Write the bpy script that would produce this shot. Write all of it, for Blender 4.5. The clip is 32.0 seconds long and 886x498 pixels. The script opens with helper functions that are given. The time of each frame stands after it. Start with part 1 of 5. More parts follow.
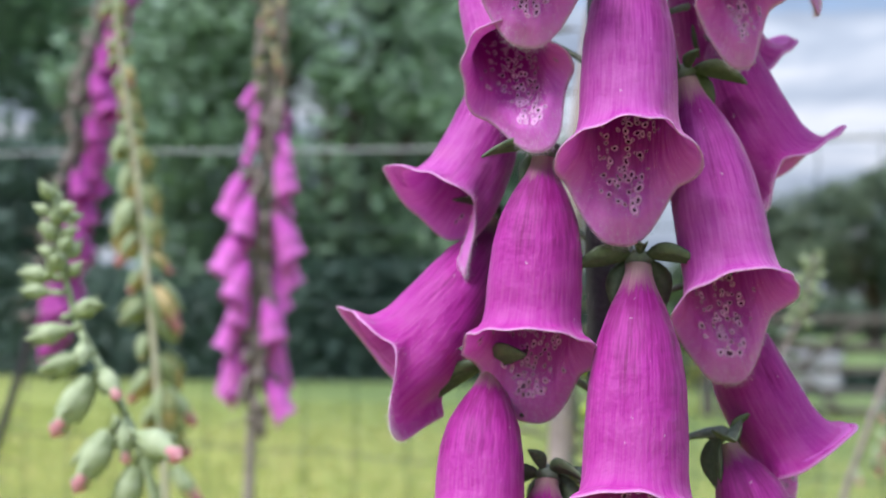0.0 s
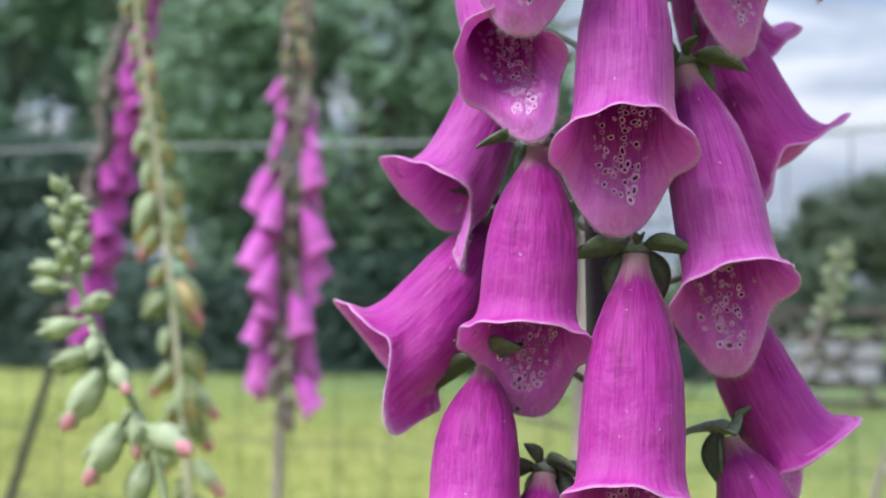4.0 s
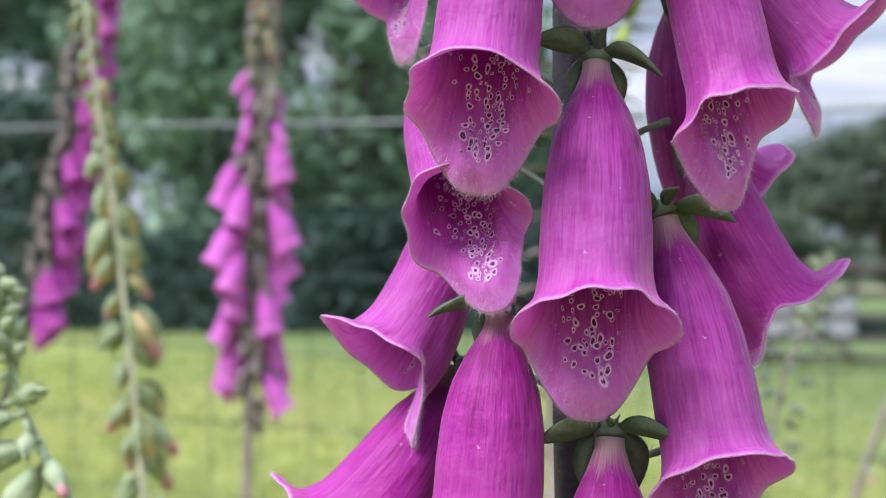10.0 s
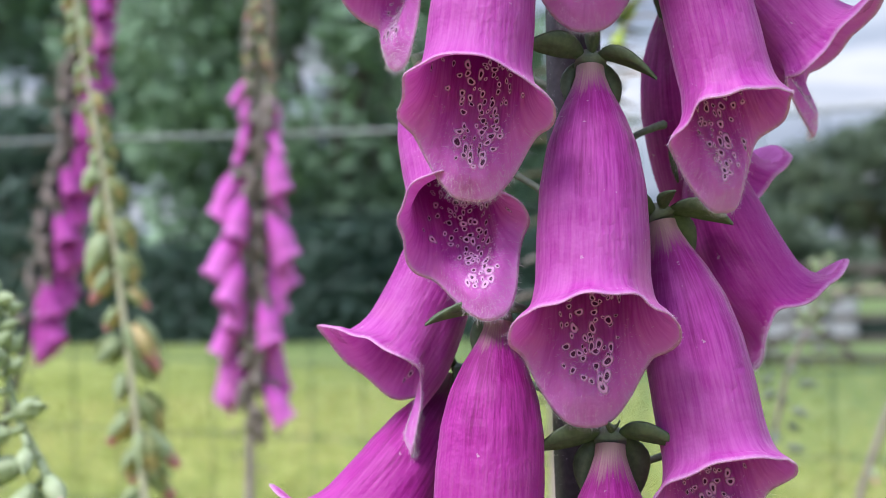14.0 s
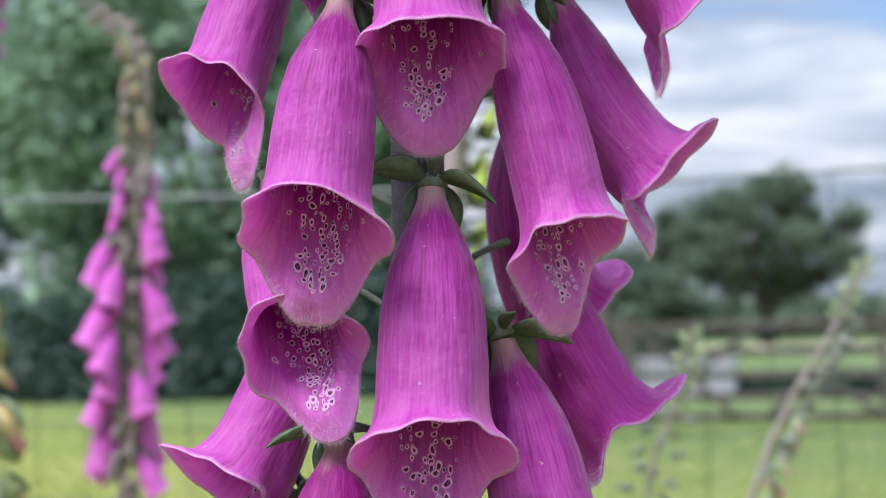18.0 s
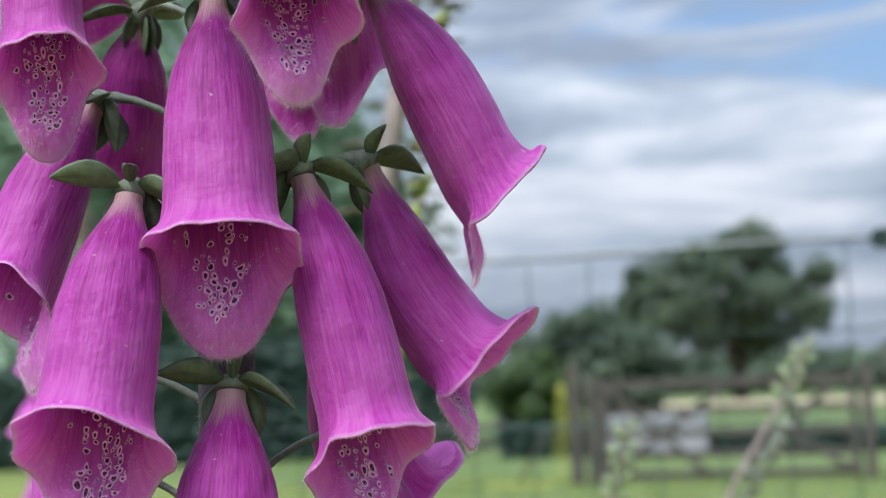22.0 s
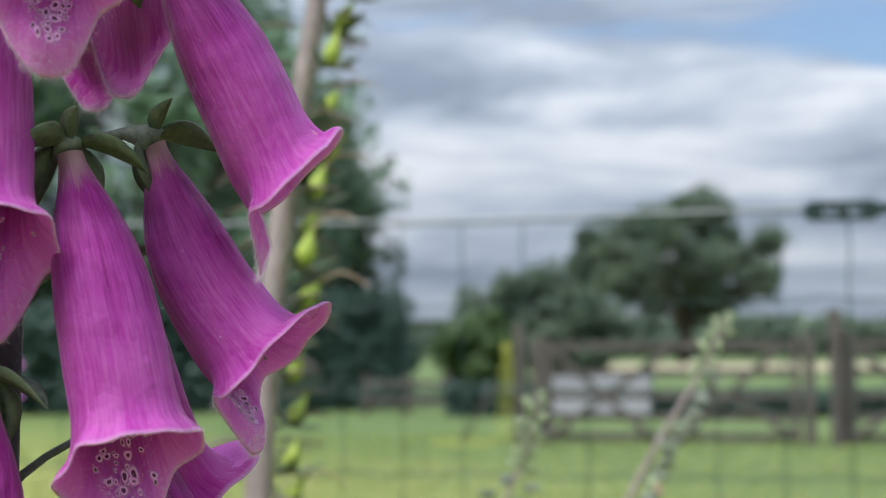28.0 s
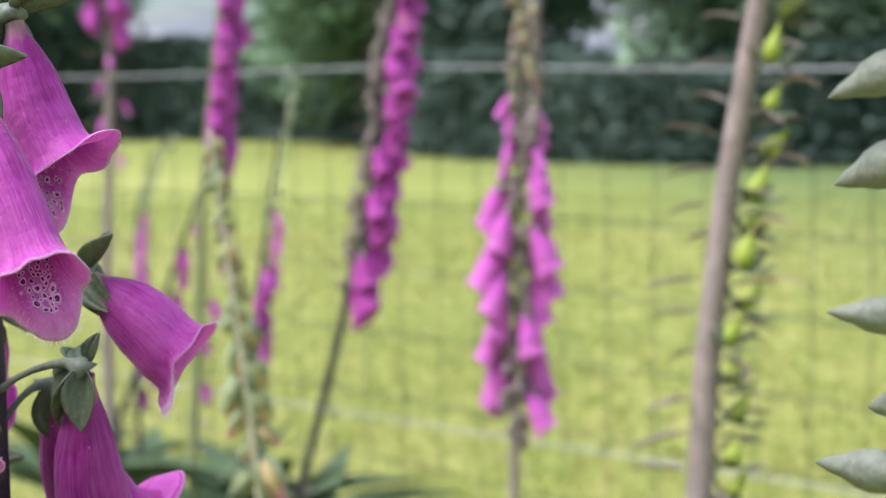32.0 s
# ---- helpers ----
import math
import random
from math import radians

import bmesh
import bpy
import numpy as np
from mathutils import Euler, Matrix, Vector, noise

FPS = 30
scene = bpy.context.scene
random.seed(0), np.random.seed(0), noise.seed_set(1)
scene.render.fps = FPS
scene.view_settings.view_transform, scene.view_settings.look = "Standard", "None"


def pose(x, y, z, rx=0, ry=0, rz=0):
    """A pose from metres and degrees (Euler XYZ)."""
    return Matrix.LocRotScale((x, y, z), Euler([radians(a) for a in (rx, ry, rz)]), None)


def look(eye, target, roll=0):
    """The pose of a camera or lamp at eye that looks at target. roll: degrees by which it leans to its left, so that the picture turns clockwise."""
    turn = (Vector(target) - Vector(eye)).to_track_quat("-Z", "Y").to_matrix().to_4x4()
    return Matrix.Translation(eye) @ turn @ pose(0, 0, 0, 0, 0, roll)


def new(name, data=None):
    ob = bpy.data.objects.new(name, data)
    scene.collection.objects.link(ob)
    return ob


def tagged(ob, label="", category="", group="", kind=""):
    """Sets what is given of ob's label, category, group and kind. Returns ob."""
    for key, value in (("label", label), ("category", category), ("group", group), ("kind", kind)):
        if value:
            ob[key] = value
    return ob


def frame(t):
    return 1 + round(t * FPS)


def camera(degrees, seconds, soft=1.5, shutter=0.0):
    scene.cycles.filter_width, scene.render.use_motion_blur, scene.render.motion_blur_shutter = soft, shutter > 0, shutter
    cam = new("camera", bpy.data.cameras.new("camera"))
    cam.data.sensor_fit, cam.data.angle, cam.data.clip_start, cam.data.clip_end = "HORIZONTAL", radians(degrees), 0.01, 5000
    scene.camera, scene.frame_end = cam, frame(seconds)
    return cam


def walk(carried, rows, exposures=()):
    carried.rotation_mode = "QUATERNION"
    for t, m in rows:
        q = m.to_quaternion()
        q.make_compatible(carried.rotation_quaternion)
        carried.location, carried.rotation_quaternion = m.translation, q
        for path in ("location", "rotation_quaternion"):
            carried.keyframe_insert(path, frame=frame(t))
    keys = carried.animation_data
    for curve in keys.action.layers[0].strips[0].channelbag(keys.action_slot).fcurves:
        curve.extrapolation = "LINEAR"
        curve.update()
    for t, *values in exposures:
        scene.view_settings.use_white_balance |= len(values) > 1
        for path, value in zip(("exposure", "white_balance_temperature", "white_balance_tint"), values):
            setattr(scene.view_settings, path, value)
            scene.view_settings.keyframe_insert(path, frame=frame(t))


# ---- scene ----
import itertools

# ---------------------------------------------------------------- camera
cam = camera(34, 32.0, soft=0.6)
cam.data.dof.use_dof = True
cam.data.dof.focus_distance = 0.215
cam.data.dof.aperture_fstop = 26
PATH = [
    (0, (0.0576, -0.1278, 0.9912), (-0.6362, 1.7453, 1.0917), 0.28),
    (0.5, (0.0600, -0.1268, 0.9914), (-0.6400, 1.7439, 1.0939), 0.38),
    (1, (0.0659, -0.1261, 0.9955), (-0.6355, 1.7440, 1.0989), 0.27),
    (1.5, (0.0623, -0.1273, 0.9943), (-0.6507, 1.7382, 1.1013), 0.41),
    (2, (0.0613, -0.1293, 0.9926), (-0.6592, 1.7332, 1.1022), 0.53),
    (2.5, (0.0655, -0.1269, 0.9941), (-0.6645, 1.7320, 1.1020), 0.55),
    (4.5, (0.0630, -0.1199, 0.9905), (-0.6787, 1.7354, 1.0793), 0.04),
    (5, (0.0630, -0.1167, 0.9953), (-0.6728, 1.7408, 1.0883), -0.25),
    (5.5, (0.0629, -0.1157, 1.0020), (-0.6733, 1.7411, 1.1047), -0.62),
    (6, (0.0637, -0.1163, 1.0077), (-0.6615, 1.7444, 1.1165), -1.03),
    (6.5, (0.0651, -0.1147, 1.0084), (-0.6540, 1.7485, 1.1157), -1.09),
    (7, (0.0645, -0.1112, 1.0104), (-0.6445, 1.7564, 1.1059), -1.32),
    (7.5, (0.0651, -0.1036, 1.0165), (-0.6352, 1.7680, 1.0981), -1.26),
    (8, (0.0590, -0.0964, 1.0208), (-0.6373, 1.7773, 1.0877), -0.95),
    (8.5, (0.0600, -0.0902, 1.0277), (-0.6264, 1.7876, 1.0816), -0.67),
    (9, (0.0621, -0.0918, 1.0289), (-0.6357, 1.7819, 1.0728), -0.27),
    (9.5, (0.0607, -0.0930, 1.0308), (-0.6394, 1.7802, 1.0648), -0.15),
    (10, (0.0568, -0.0935, 1.0278), (-0.6549, 1.7753, 1.0562), -0.27),
    (10.5, (0.0572, -0.0924, 1.0290), (-0.6544, 1.7766, 1.0529), -0.42),
    (11, (0.0570, -0.0935, 1.0272), (-0.6461, 1.7786, 1.0537), -0.45),
    (11.5, (0.0560, -0.0914, 1.0272), (-0.6309, 1.7867, 1.0526), -0.90),
    (12, (0.0568, -0.0885, 1.0308), (-0.6251, 1.7914, 1.0619), -0.91),
    (12.5, (0.0597, -0.0873, 1.0310), (-0.6240, 1.7918, 1.0650), -1.05),
    (13, (0.0619, -0.0886, 1.0309), (-0.6283, 1.7882, 1.0673), -1.32),
    (13.5, (0.0584, -0.0899, 1.0299), (-0.6494, 1.7802, 1.0686), -1.41),
    (15.5, (0.0557, -0.0992, 1.0224), (-0.6471, 1.7727, 1.0628), -0.71),
    (16, (0.0566, -0.1001, 1.0265), (-0.6327, 1.7765, 1.0823), -0.60),
    (16.5, (0.0595, -0.0989, 1.0289), (-0.5882, 1.7918, 1.1064), -0.69),
    (17, (0.0643, -0.0952, 1.0305), (-0.5487, 1.8061, 1.1261), -1.06),
    (17.5, (0.0655, -0.0945, 1.0330), (-0.5208, 1.8146, 1.1408), -1.03),
    (18, (0.0642, -0.0918, 1.0376), (-0.4955, 1.8249, 1.1517), -1.25),
    (18.5, (0.0649, -0.0855, 1.0411), (-0.4887, 1.8329, 1.1566), -1.81),
    (19, (0.0670, -0.0858, 1.0401), (-0.4703, 1.8368, 1.1632), -1.55),
    (19.5, (0.0711, -0.0860, 1.0403), (-0.4470, 1.8412, 1.1720), -1.85),
    (20, (0.0755, -0.0838, 1.0474), (-0.4140, 1.8503, 1.1880), -2.12),
    (20.5, (0.0777, -0.0817, 1.0484), (-0.4010, 1.8538, 1.2052), -2.28),
    (21, (0.0763, -0.0795, 1.0513), (-0.4043, 1.8543, 1.2229), -2.08),
    (21.5, (0.0821, -0.0767, 1.0554), (-0.4137, 1.8521, 1.2395), -2.20),
    (22, (0.0868, -0.0749, 1.0592), (-0.4313, 1.8470, 1.2528), -2.11),
    (22.5, (0.0905, -0.0761, 1.0616), (-0.4529, 1.8379, 1.2647), -1.64),
    (23, (0.0898, -0.0771, 1.0635), (-0.4756, 1.8299, 1.2725), -1.03),
    (23.5, (0.0928, -0.0761, 1.0659), (-0.4921, 1.8249, 1.2764), -0.11),
    (24, (0.0977, -0.0733, 1.0670), (-0.5039, 1.8224, 1.2780), 0.21),
    (24.5, (0.0968, -0.0738, 1.0668), (-0.5190, 1.8177, 1.2743), 0.45),
    (26.5, (0.1020, -0.0738, 1.0634), (-0.4670, 1.8361, 1.2322), 0.91),
    (27, (0.1075, -0.0735, 1.0610), (-0.4119, 1.8508, 1.2267), -0.43),
    (28, (0.1058, -0.0521, 1.0653), (-0.3508, 1.8906, 1.1978), -0.48),
    (29, (0.1183, -0.0557, 1.0822), (-0.4537, 1.8598, 1.1410), -1.30),
    (29.5, (0.1246, -0.0562, 1.1011), (-0.5307, 1.8333, 1.1131), -1.05),
    (30, (0.1349, -0.0625, 1.1204), (-0.6091, 1.7933, 1.0730), -0.84),
    (30.4, (0.1569, -0.0668, 1.1375), (-0.6927, 1.7413, 1.0418), -0.46),
    (31, (0.1716, -0.0569, 1.1592), (-0.8047, 1.6826, 1.0146), -1.47),
    (31.4, (0.1953, -0.0482, 1.1752), (-0.8942, 1.6197, 0.9985), 0.27),
    (32, (0.2141, 0.0006, 1.1951), (-1.0577, 1.5301, 0.9870), -0.85),
]
walk(cam, [(t, look(eye, target, roll)) for t, eye, target, roll in PATH],
     [(0, 0.09, 5900, 14), (5, 0.09, 5900, 13), (9, 0.15, 5850, 15), (13, 0.15, 5850, 15), (17, 0.15, 5900, 14), (20, -0.02, 5900, 12), (24, -0.03, 5900, 11.5), (28, -0.10, 6000, 11), (29, -0.03, 5950, 13), (30, 0.12, 6100, 15.5), (31, 0.24, 6200, 16), (32, 0.20, 6150, 17)])

# ---------------------------------------------------------------- world and sun
SUN_ELEV, SUN_AZ = radians(55), radians(210)   # azimuth clockwise from +y


def make_world():
    w = bpy.data.worlds.new("cloudy_sky")
    scene.world = w
    w.use_nodes = True
    nt = w.node_tree
    nt.nodes.clear()
    N, Lk = nt.nodes.new, nt.links.new
    out, bg = N("ShaderNodeOutputWorld"), N("ShaderNodeBackground")
    sky = N("ShaderNodeTexSky")
    sky.sky_type, sky.sun_disc = "NISHITA", False
    sky.sun_elevation, sky.sun_rotation = SUN_ELEV, SUN_AZ
    dim = N("ShaderNodeMixRGB")
    dim.blend_type = "MULTIPLY"
    dim.inputs[0].default_value = 1
    dim.inputs[2].default_value = (0.11, 0.11, 0.11, 1)
    Lk(sky.outputs[0], dim.inputs[1])
    tc, mp = N("ShaderNodeTexCoord"), N("ShaderNodeMapping")
    mp.inputs["Scale"].default_value = (1.0, 1.0, 4.6)
    mp.inputs["Location"].default_value = (0.37, 0.1, 0.0)
    Lk(tc.outputs["Generated"], mp.inputs["Vector"])
    cover, tone = N("ShaderNodeTexNoise"), N("ShaderNodeTexNoise")
    for n, sc, de, ro in ((cover, 4.2, 8, 0.55), (tone, 4.0, 9, 0.56)):
        n.inputs["Scale"].default_value, n.inputs["Detail"].default_value, n.inputs["Roughness"].default_value = sc, de, ro
        n.inputs["Distortion"].default_value = 0.35
        Lk(mp.outputs[0], n.inputs["Vector"])
    r1, r2 = N("ShaderNodeValToRGB"), N("ShaderNodeValToRGB")
    r1.color_ramp.elements[0].position, r1.color_ramp.elements[1].position = 0.36, 0.46
    Lk(cover.outputs["Fac"], r1.inputs[0])
    e = r2.color_ramp.elements
    e[0].position, e[0].color = 0.43, (0.29, 0.335, 0.40, 1)
    e[1].position, e[1].color = 0.66, (0.78, 0.79, 0.80, 1)
    m = e.new(0.55)
    m.color = (0.50, 0.55, 0.61, 1)
    Lk(tone.outputs["Fac"], r2.inputs[0])
    mix = N("ShaderNodeMixRGB")
    Lk(r1.outputs[0], mix.inputs[0])
    Lk(dim.outputs[0], mix.inputs[1])
    Lk(r2.outputs[0], mix.inputs[2])
    Lk(mix.outputs[0], bg.inputs[0])
    # a cloudy sky is brighter overhead than at the horizon
    sep, high = N("ShaderNodeSeparateXYZ"), N("ShaderNodeMapRange")
    Lk(tc.outputs["Generated"], sep.inputs[0])
    Lk(sep.outputs[2], high.inputs[0])
    high.inputs["To Min"].default_value, high.inputs["To Max"].default_value = 0.84, 2.95
    Lk(high.outputs[0], bg.inputs[1])
    Lk(bg.outputs[0], out.inputs[0])


make_world()
sun_dir = Vector((math.sin(SUN_AZ) * math.cos(SUN_ELEV), math.cos(SUN_AZ) * math.cos(SUN_ELEV), math.sin(SUN_ELEV)))
sun = new("sun", bpy.data.lights.new("sun", "SUN"))
sun.data.energy, sun.data.angle, sun.data.color = 4.8, radians(30), (1.0, 0.96, 0.9)
sun.matrix_world = look(sun_dir * 50, (0, 0, 0))


# ---------------------------------------------------------------- materials
def material(name, build, rough=0.6, **inputs):
    """A Principled material; build(N, link, bsdf) adds the nodes."""
    m = bpy.data.materials.new(name)
    m.use_nodes = True
    nt = m.node_tree
    bsdf = next(n for n in nt.nodes if n.type == "BSDF_PRINCIPLED")
    bsdf.inputs["Roughness"].default_value = rough
    for k, v in inputs.items():
        bsdf.inputs[k.replace("_", " ")].default_value = v
    build(nt.nodes.new, nt.links.new, bsdf)
    return m


def set_noise(n, scale, detail=4, rough=0.55):
    n.inputs["Scale"].default_value, n.inputs["Detail"].default_value, n.inputs["Roughness"].default_value = scale, detail, rough


def set_ramp(r, *stops):
    e = r.color_ramp.elements
    while len(e) < len(stops):
        e.new(0.5)
    for el, (p, c) in zip(e, stops):
        el.position, el.color = p, (*c, 1)


def mottled(name, dark, light, scale, rough=0.6, fine=6.0, bump=0.2, bump_dist=0.001, translucent=0.0, vary=0.0):
    """Two-scale mottled surface; translucent adds a thin-leaf share; vary changes brightness piece by piece."""
    def build(N, link, bsdf):
        tc = N("ShaderNodeTexCoord")
        a, b = N("ShaderNodeTexNoise"), N("ShaderNodeTexNoise")
        set_noise(a, scale)
        set_noise(b, scale * fine)
        link(tc.outputs["Object"], a.inputs["Vector"])
        link(tc.outputs["Object"], b.inputs["Vector"])
        mixf = N("ShaderNodeMath")
        mixf.operation = "MULTIPLY_ADD"
        link(b.outputs["Fac"], mixf.inputs[0])
        mixf.inputs[1].default_value = 0.5
        half = N("ShaderNodeMath")
        half.operation = "MULTIPLY"
        half.inputs[1].default_value = 0.5
        link(a.outputs["Fac"], half.inputs[0])
        link(half.outputs[0], mixf.inputs[2])
        r = N("ShaderNodeValToRGB")
        set_ramp(r, (0.34, dark), (0.64, light))
        link(mixf.outputs[0], r.inputs[0])
        col = r.outputs[0]
        if vary:
            geo, hs, mr = N("ShaderNodeNewGeometry"), N("ShaderNodeHueSaturation"), N("ShaderNodeMapRange")
            mr.inputs["To Min"].default_value, mr.inputs["To Max"].default_value = 1 - vary, 1 + vary
            link(geo.outputs["Random Per Island"], mr.inputs[0])
            link(mr.outputs[0], hs.inputs["Value"])
            link(col, hs.inputs["Color"])
            col = hs.outputs[0]
        link(col, bsdf.inputs["Base Color"])
        if bump:
            bp = N("ShaderNodeBump")
            bp.inputs["Strength"].default_value, bp.inputs["Distance"].default_value = bump, bump_dist
            link(b.outputs["Fac"], bp.inputs["Height"])
            link(bp.outputs[0], bsdf.inputs["Normal"])
        if translucent:
            tr, ms = N("ShaderNodeBsdfTranslucent"), N("ShaderNodeMixShader")
            link(col, tr.inputs[0])
            ms.inputs[0].default_value = translucent
            out = next(n for n in bsdf.id_data.nodes if n.type == "OUTPUT_MATERIAL")
            link(bsdf.outputs[0], ms.inputs[1])
            link(tr.outputs[0], ms.inputs[2])
            link(ms.outputs[0], out.inputs[0])
    return material(name, build, rough)


def petal(name, base, deep, pale, throat, translucent=0.40, inner=False):
    """Petal skin by UV (u round the bell, v down it): fine veins, deeper colour towards the neck, a pale downy rim.
    The inside has a pale patch along the lower lip and a throat darkened in colour for pigment and shade."""
    def build(N, link, bsdf):
        def maths(op, a, b):
            n = N("ShaderNodeMath")
            n.operation = op
            for i, v in enumerate((a, b)):
                if isinstance(v, (int, float)):
                    n.inputs[i].default_value = v
                else:
                    link(v, n.inputs[i])
            return n.outputs[0]

        def ranged(v, a, b, c, d):
            n = N("ShaderNodeMapRange")
            n.inputs["From Min"].default_value, n.inputs["From Max"].default_value = a, b
            n.inputs["To Min"].default_value, n.inputs["To Max"].default_value = c, d
            link(v, n.inputs[0])
            return n.outputs[0]

        def blend(f, a, b):
            n = N("ShaderNodeMixRGB")
            link(f, n.inputs[0])
            link(a, n.inputs[1])
            if isinstance(b, tuple):
                n.inputs[2].default_value = (*b, 1)
            else:
                link(b, n.inputs[2])
            return n.outputs[0]

        uv, tc, sep = N("ShaderNodeUVMap"), N("ShaderNodeTexCoord"), N("ShaderNodeSeparateXYZ")
        link(uv.outputs[0], sep.inputs[0])
        u, v = sep.outputs[0], sep.outputs[1]
        veins = []
        for k, (su, sv, de) in enumerate(((22, 2.8, 5), (90, 5.0, 4))):
            mp, n = N("ShaderNodeMapping"), N("ShaderNodeTexNoise")
            mp.inputs["Scale"].default_value = (su, sv, 1)
            mp.inputs["Location"].default_value = (3.1 * k, 0, 0)
            link(uv.outputs[0], mp.inputs["Vector"])
            set_noise(n, 1.0, de, 0.6)
            link(mp.outputs[0], n.inputs["Vector"])
            veins.append(n.outputs["Fac"])
        blot, dust = N("ShaderNodeTexNoise"), N("ShaderNodeTexNoise")
        set_noise(blot, 130, 4)
        set_noise(dust, 620, 3, 0.6)
        link(tc.outputs["Object"], blot.inputs["Vector"])
        link(tc.outputs["Object"], dust.inputs["Vector"])
        vein = maths("ADD", maths("MULTIPLY", veins[0], 0.42), maths("MULTIPLY", veins[1], 0.58))
        lift = maths("ADD", vein, ranged(v, 0.08, 0.75, -0.21, 0.065))
        r = N("ShaderNodeValToRGB")
        set_ramp(r, (0.32, deep), (0.48, base), (0.66, tuple(min(1, 0.45 * c + 0.55 * p) for c, p in zip(base, pale))))
        link(lift, r.inputs[0])
        col = blend(ranged(blot.outputs["Fac"], 0.42, 0.75, 0.0, 0.25), r.outputs[0], pale)
        col = blend(ranged(dust.outputs["Fac"], 0.71, 0.76, 0.0, 0.6), col, (0.80, 0.60, 0.76))
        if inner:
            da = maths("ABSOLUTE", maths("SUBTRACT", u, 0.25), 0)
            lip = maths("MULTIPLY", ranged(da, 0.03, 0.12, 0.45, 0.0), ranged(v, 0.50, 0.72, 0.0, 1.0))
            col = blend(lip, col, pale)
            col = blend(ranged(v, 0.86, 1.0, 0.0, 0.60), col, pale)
            # shade inside the bell put into the throat colour, over its deeper pigment
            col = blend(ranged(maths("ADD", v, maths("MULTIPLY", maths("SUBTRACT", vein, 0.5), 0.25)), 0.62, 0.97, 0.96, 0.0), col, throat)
        else:
            wavy = maths("ADD", v, maths("MULTIPLY", maths("SUBTRACT", vein, 0.5), 0.35))
            col = blend(ranged(wavy, 0.02, 0.14, 0.70, 0.0), col, throat)
            # dry scuffs, differently placed on each bell
            info, far, scuff = N("ShaderNodeObjectInfo"), N("ShaderNodeVectorMath"), N("ShaderNodeTexNoise")
            far.operation = "ADD"
            link(tc.outputs["Object"], far.inputs[0])
            link(info.outputs["Random"], far.inputs[1])
            set_noise(scuff, 150, 5, 0.7)
            link(far.outputs[0], scuff.inputs["Vector"])
            col = blend(ranged(scuff.outputs["Fac"], 0.70, 0.74, 0.0, 0.6), col, (0.78, 0.50, 0.52))
            faded = N("ShaderNodeTexNoise")
            set_noise(faded, 45, 2, 0.5)
            link(far.outputs[0], faded.inputs["Vector"])
            col = blend(ranged(faded.outputs["Fac"], 0.66, 0.80, 0.0, 0.45), col, (0.78, 0.36, 0.42))
        col = blend(ranged(v, 0.985, 1.0, 0.0, 0.3 if inner else 0.55), col, (0.80, 0.46, 0.79))
        link(col, bsdf.inputs["Base Color"])
        bp = N("ShaderNodeBump")
        bp.inputs["Strength"].default_value, bp.inputs["Distance"].default_value = 0.5, 0.0005
        link(vein, bp.inputs["Height"])
        # soft crumples across the veins
        crumple = N("ShaderNodeBump")
        crumple.inputs["Strength"].default_value, crumple.inputs["Distance"].default_value = 0.55, 0.0022
        link(blot.outputs["Fac"], crumple.inputs["Height"])
        link(bp.outputs[0], crumple.inputs["Normal"])
        link(crumple.outputs[0], bsdf.inputs["Normal"])
        bsdf.inputs["Sheen Weight"].default_value = 0.18 if inner else 0.46
        bsdf.inputs["Sheen Roughness"].default_value = 0.33
        bsdf.inputs["Sheen Tint"].default_value = (0.95, 0.68, 0.90, 1)
        bsdf.inputs["Specular IOR Level"].default_value = 0.3
        tr, ms = N("ShaderNodeBsdfTranslucent"), N("ShaderNodeMixShader")
        # a thin skin lets light through paler than it throws it back
        gm = N("ShaderNodeGamma")
        gm.inputs[1].default_value = 0.66
        link(col, gm.inputs[0])
        link(gm.outputs[0], tr.inputs[0])
        ms.inputs[0].default_value = translucent
        out = next(n for n in bsdf.id_data.nodes if n.type == "OUTPUT_MATERIAL")
        link(bsdf.outputs[0], ms.inputs[1])
        link(tr.outputs[0], ms.inputs[2])
        link(ms.outputs[0], out.inputs[0])
    return material(name, build, 0.55)


def freckle():
    """A near-black heart in a pale ring that fades into the skin."""
    def build(N, link, bsdf):
        uv, sep = N("ShaderNodeUVMap"), N("ShaderNodeSeparateXYZ")
        link(uv.outputs[0], sep.inputs[0])
        edge, gap, heart, fade = N("ShaderNodeMapRange"), N("ShaderNodeMath"), N("ShaderNodeMapRange"), N("ShaderNodeMapRange")
        edge.inputs["To Min"].default_value, edge.inputs["To Max"].default_value = 0.25, 0.50
        link(sep.outputs[1], edge.inputs[0])
        gap.operation = "SUBTRACT"
        link(sep.outputs[0], gap.inputs[0])
        link(edge.outputs[0], gap.inputs[1])
        heart.inputs["From Min"].default_value, heart.inputs["From Max"].default_value = -0.05, 0.07
        link(gap.outputs[0], heart.inputs[0])
        col = N("ShaderNodeMixRGB")
        link(heart.outputs[0], col.inputs[0])
        col.inputs[1].default_value, col.inputs[2].default_value = (0.075, 0.006, 0.055, 1), (0.76, 0.36, 0.70, 1)
        link(col.outputs[0], bsdf.inputs["Base Color"])
        fade.inputs["From Min"].default_value, fade.inputs["From Max"].default_value = 0.62, 0.98
        fade.inputs["To Min"].default_value, fade.inputs["To Max"].default_value = 0.95, 0.0
        link(sep.outputs[0], fade.inputs[0])
        link(fade.outputs[0], bsdf.inputs["Alpha"])
    return material("freckle", build, 0.6)


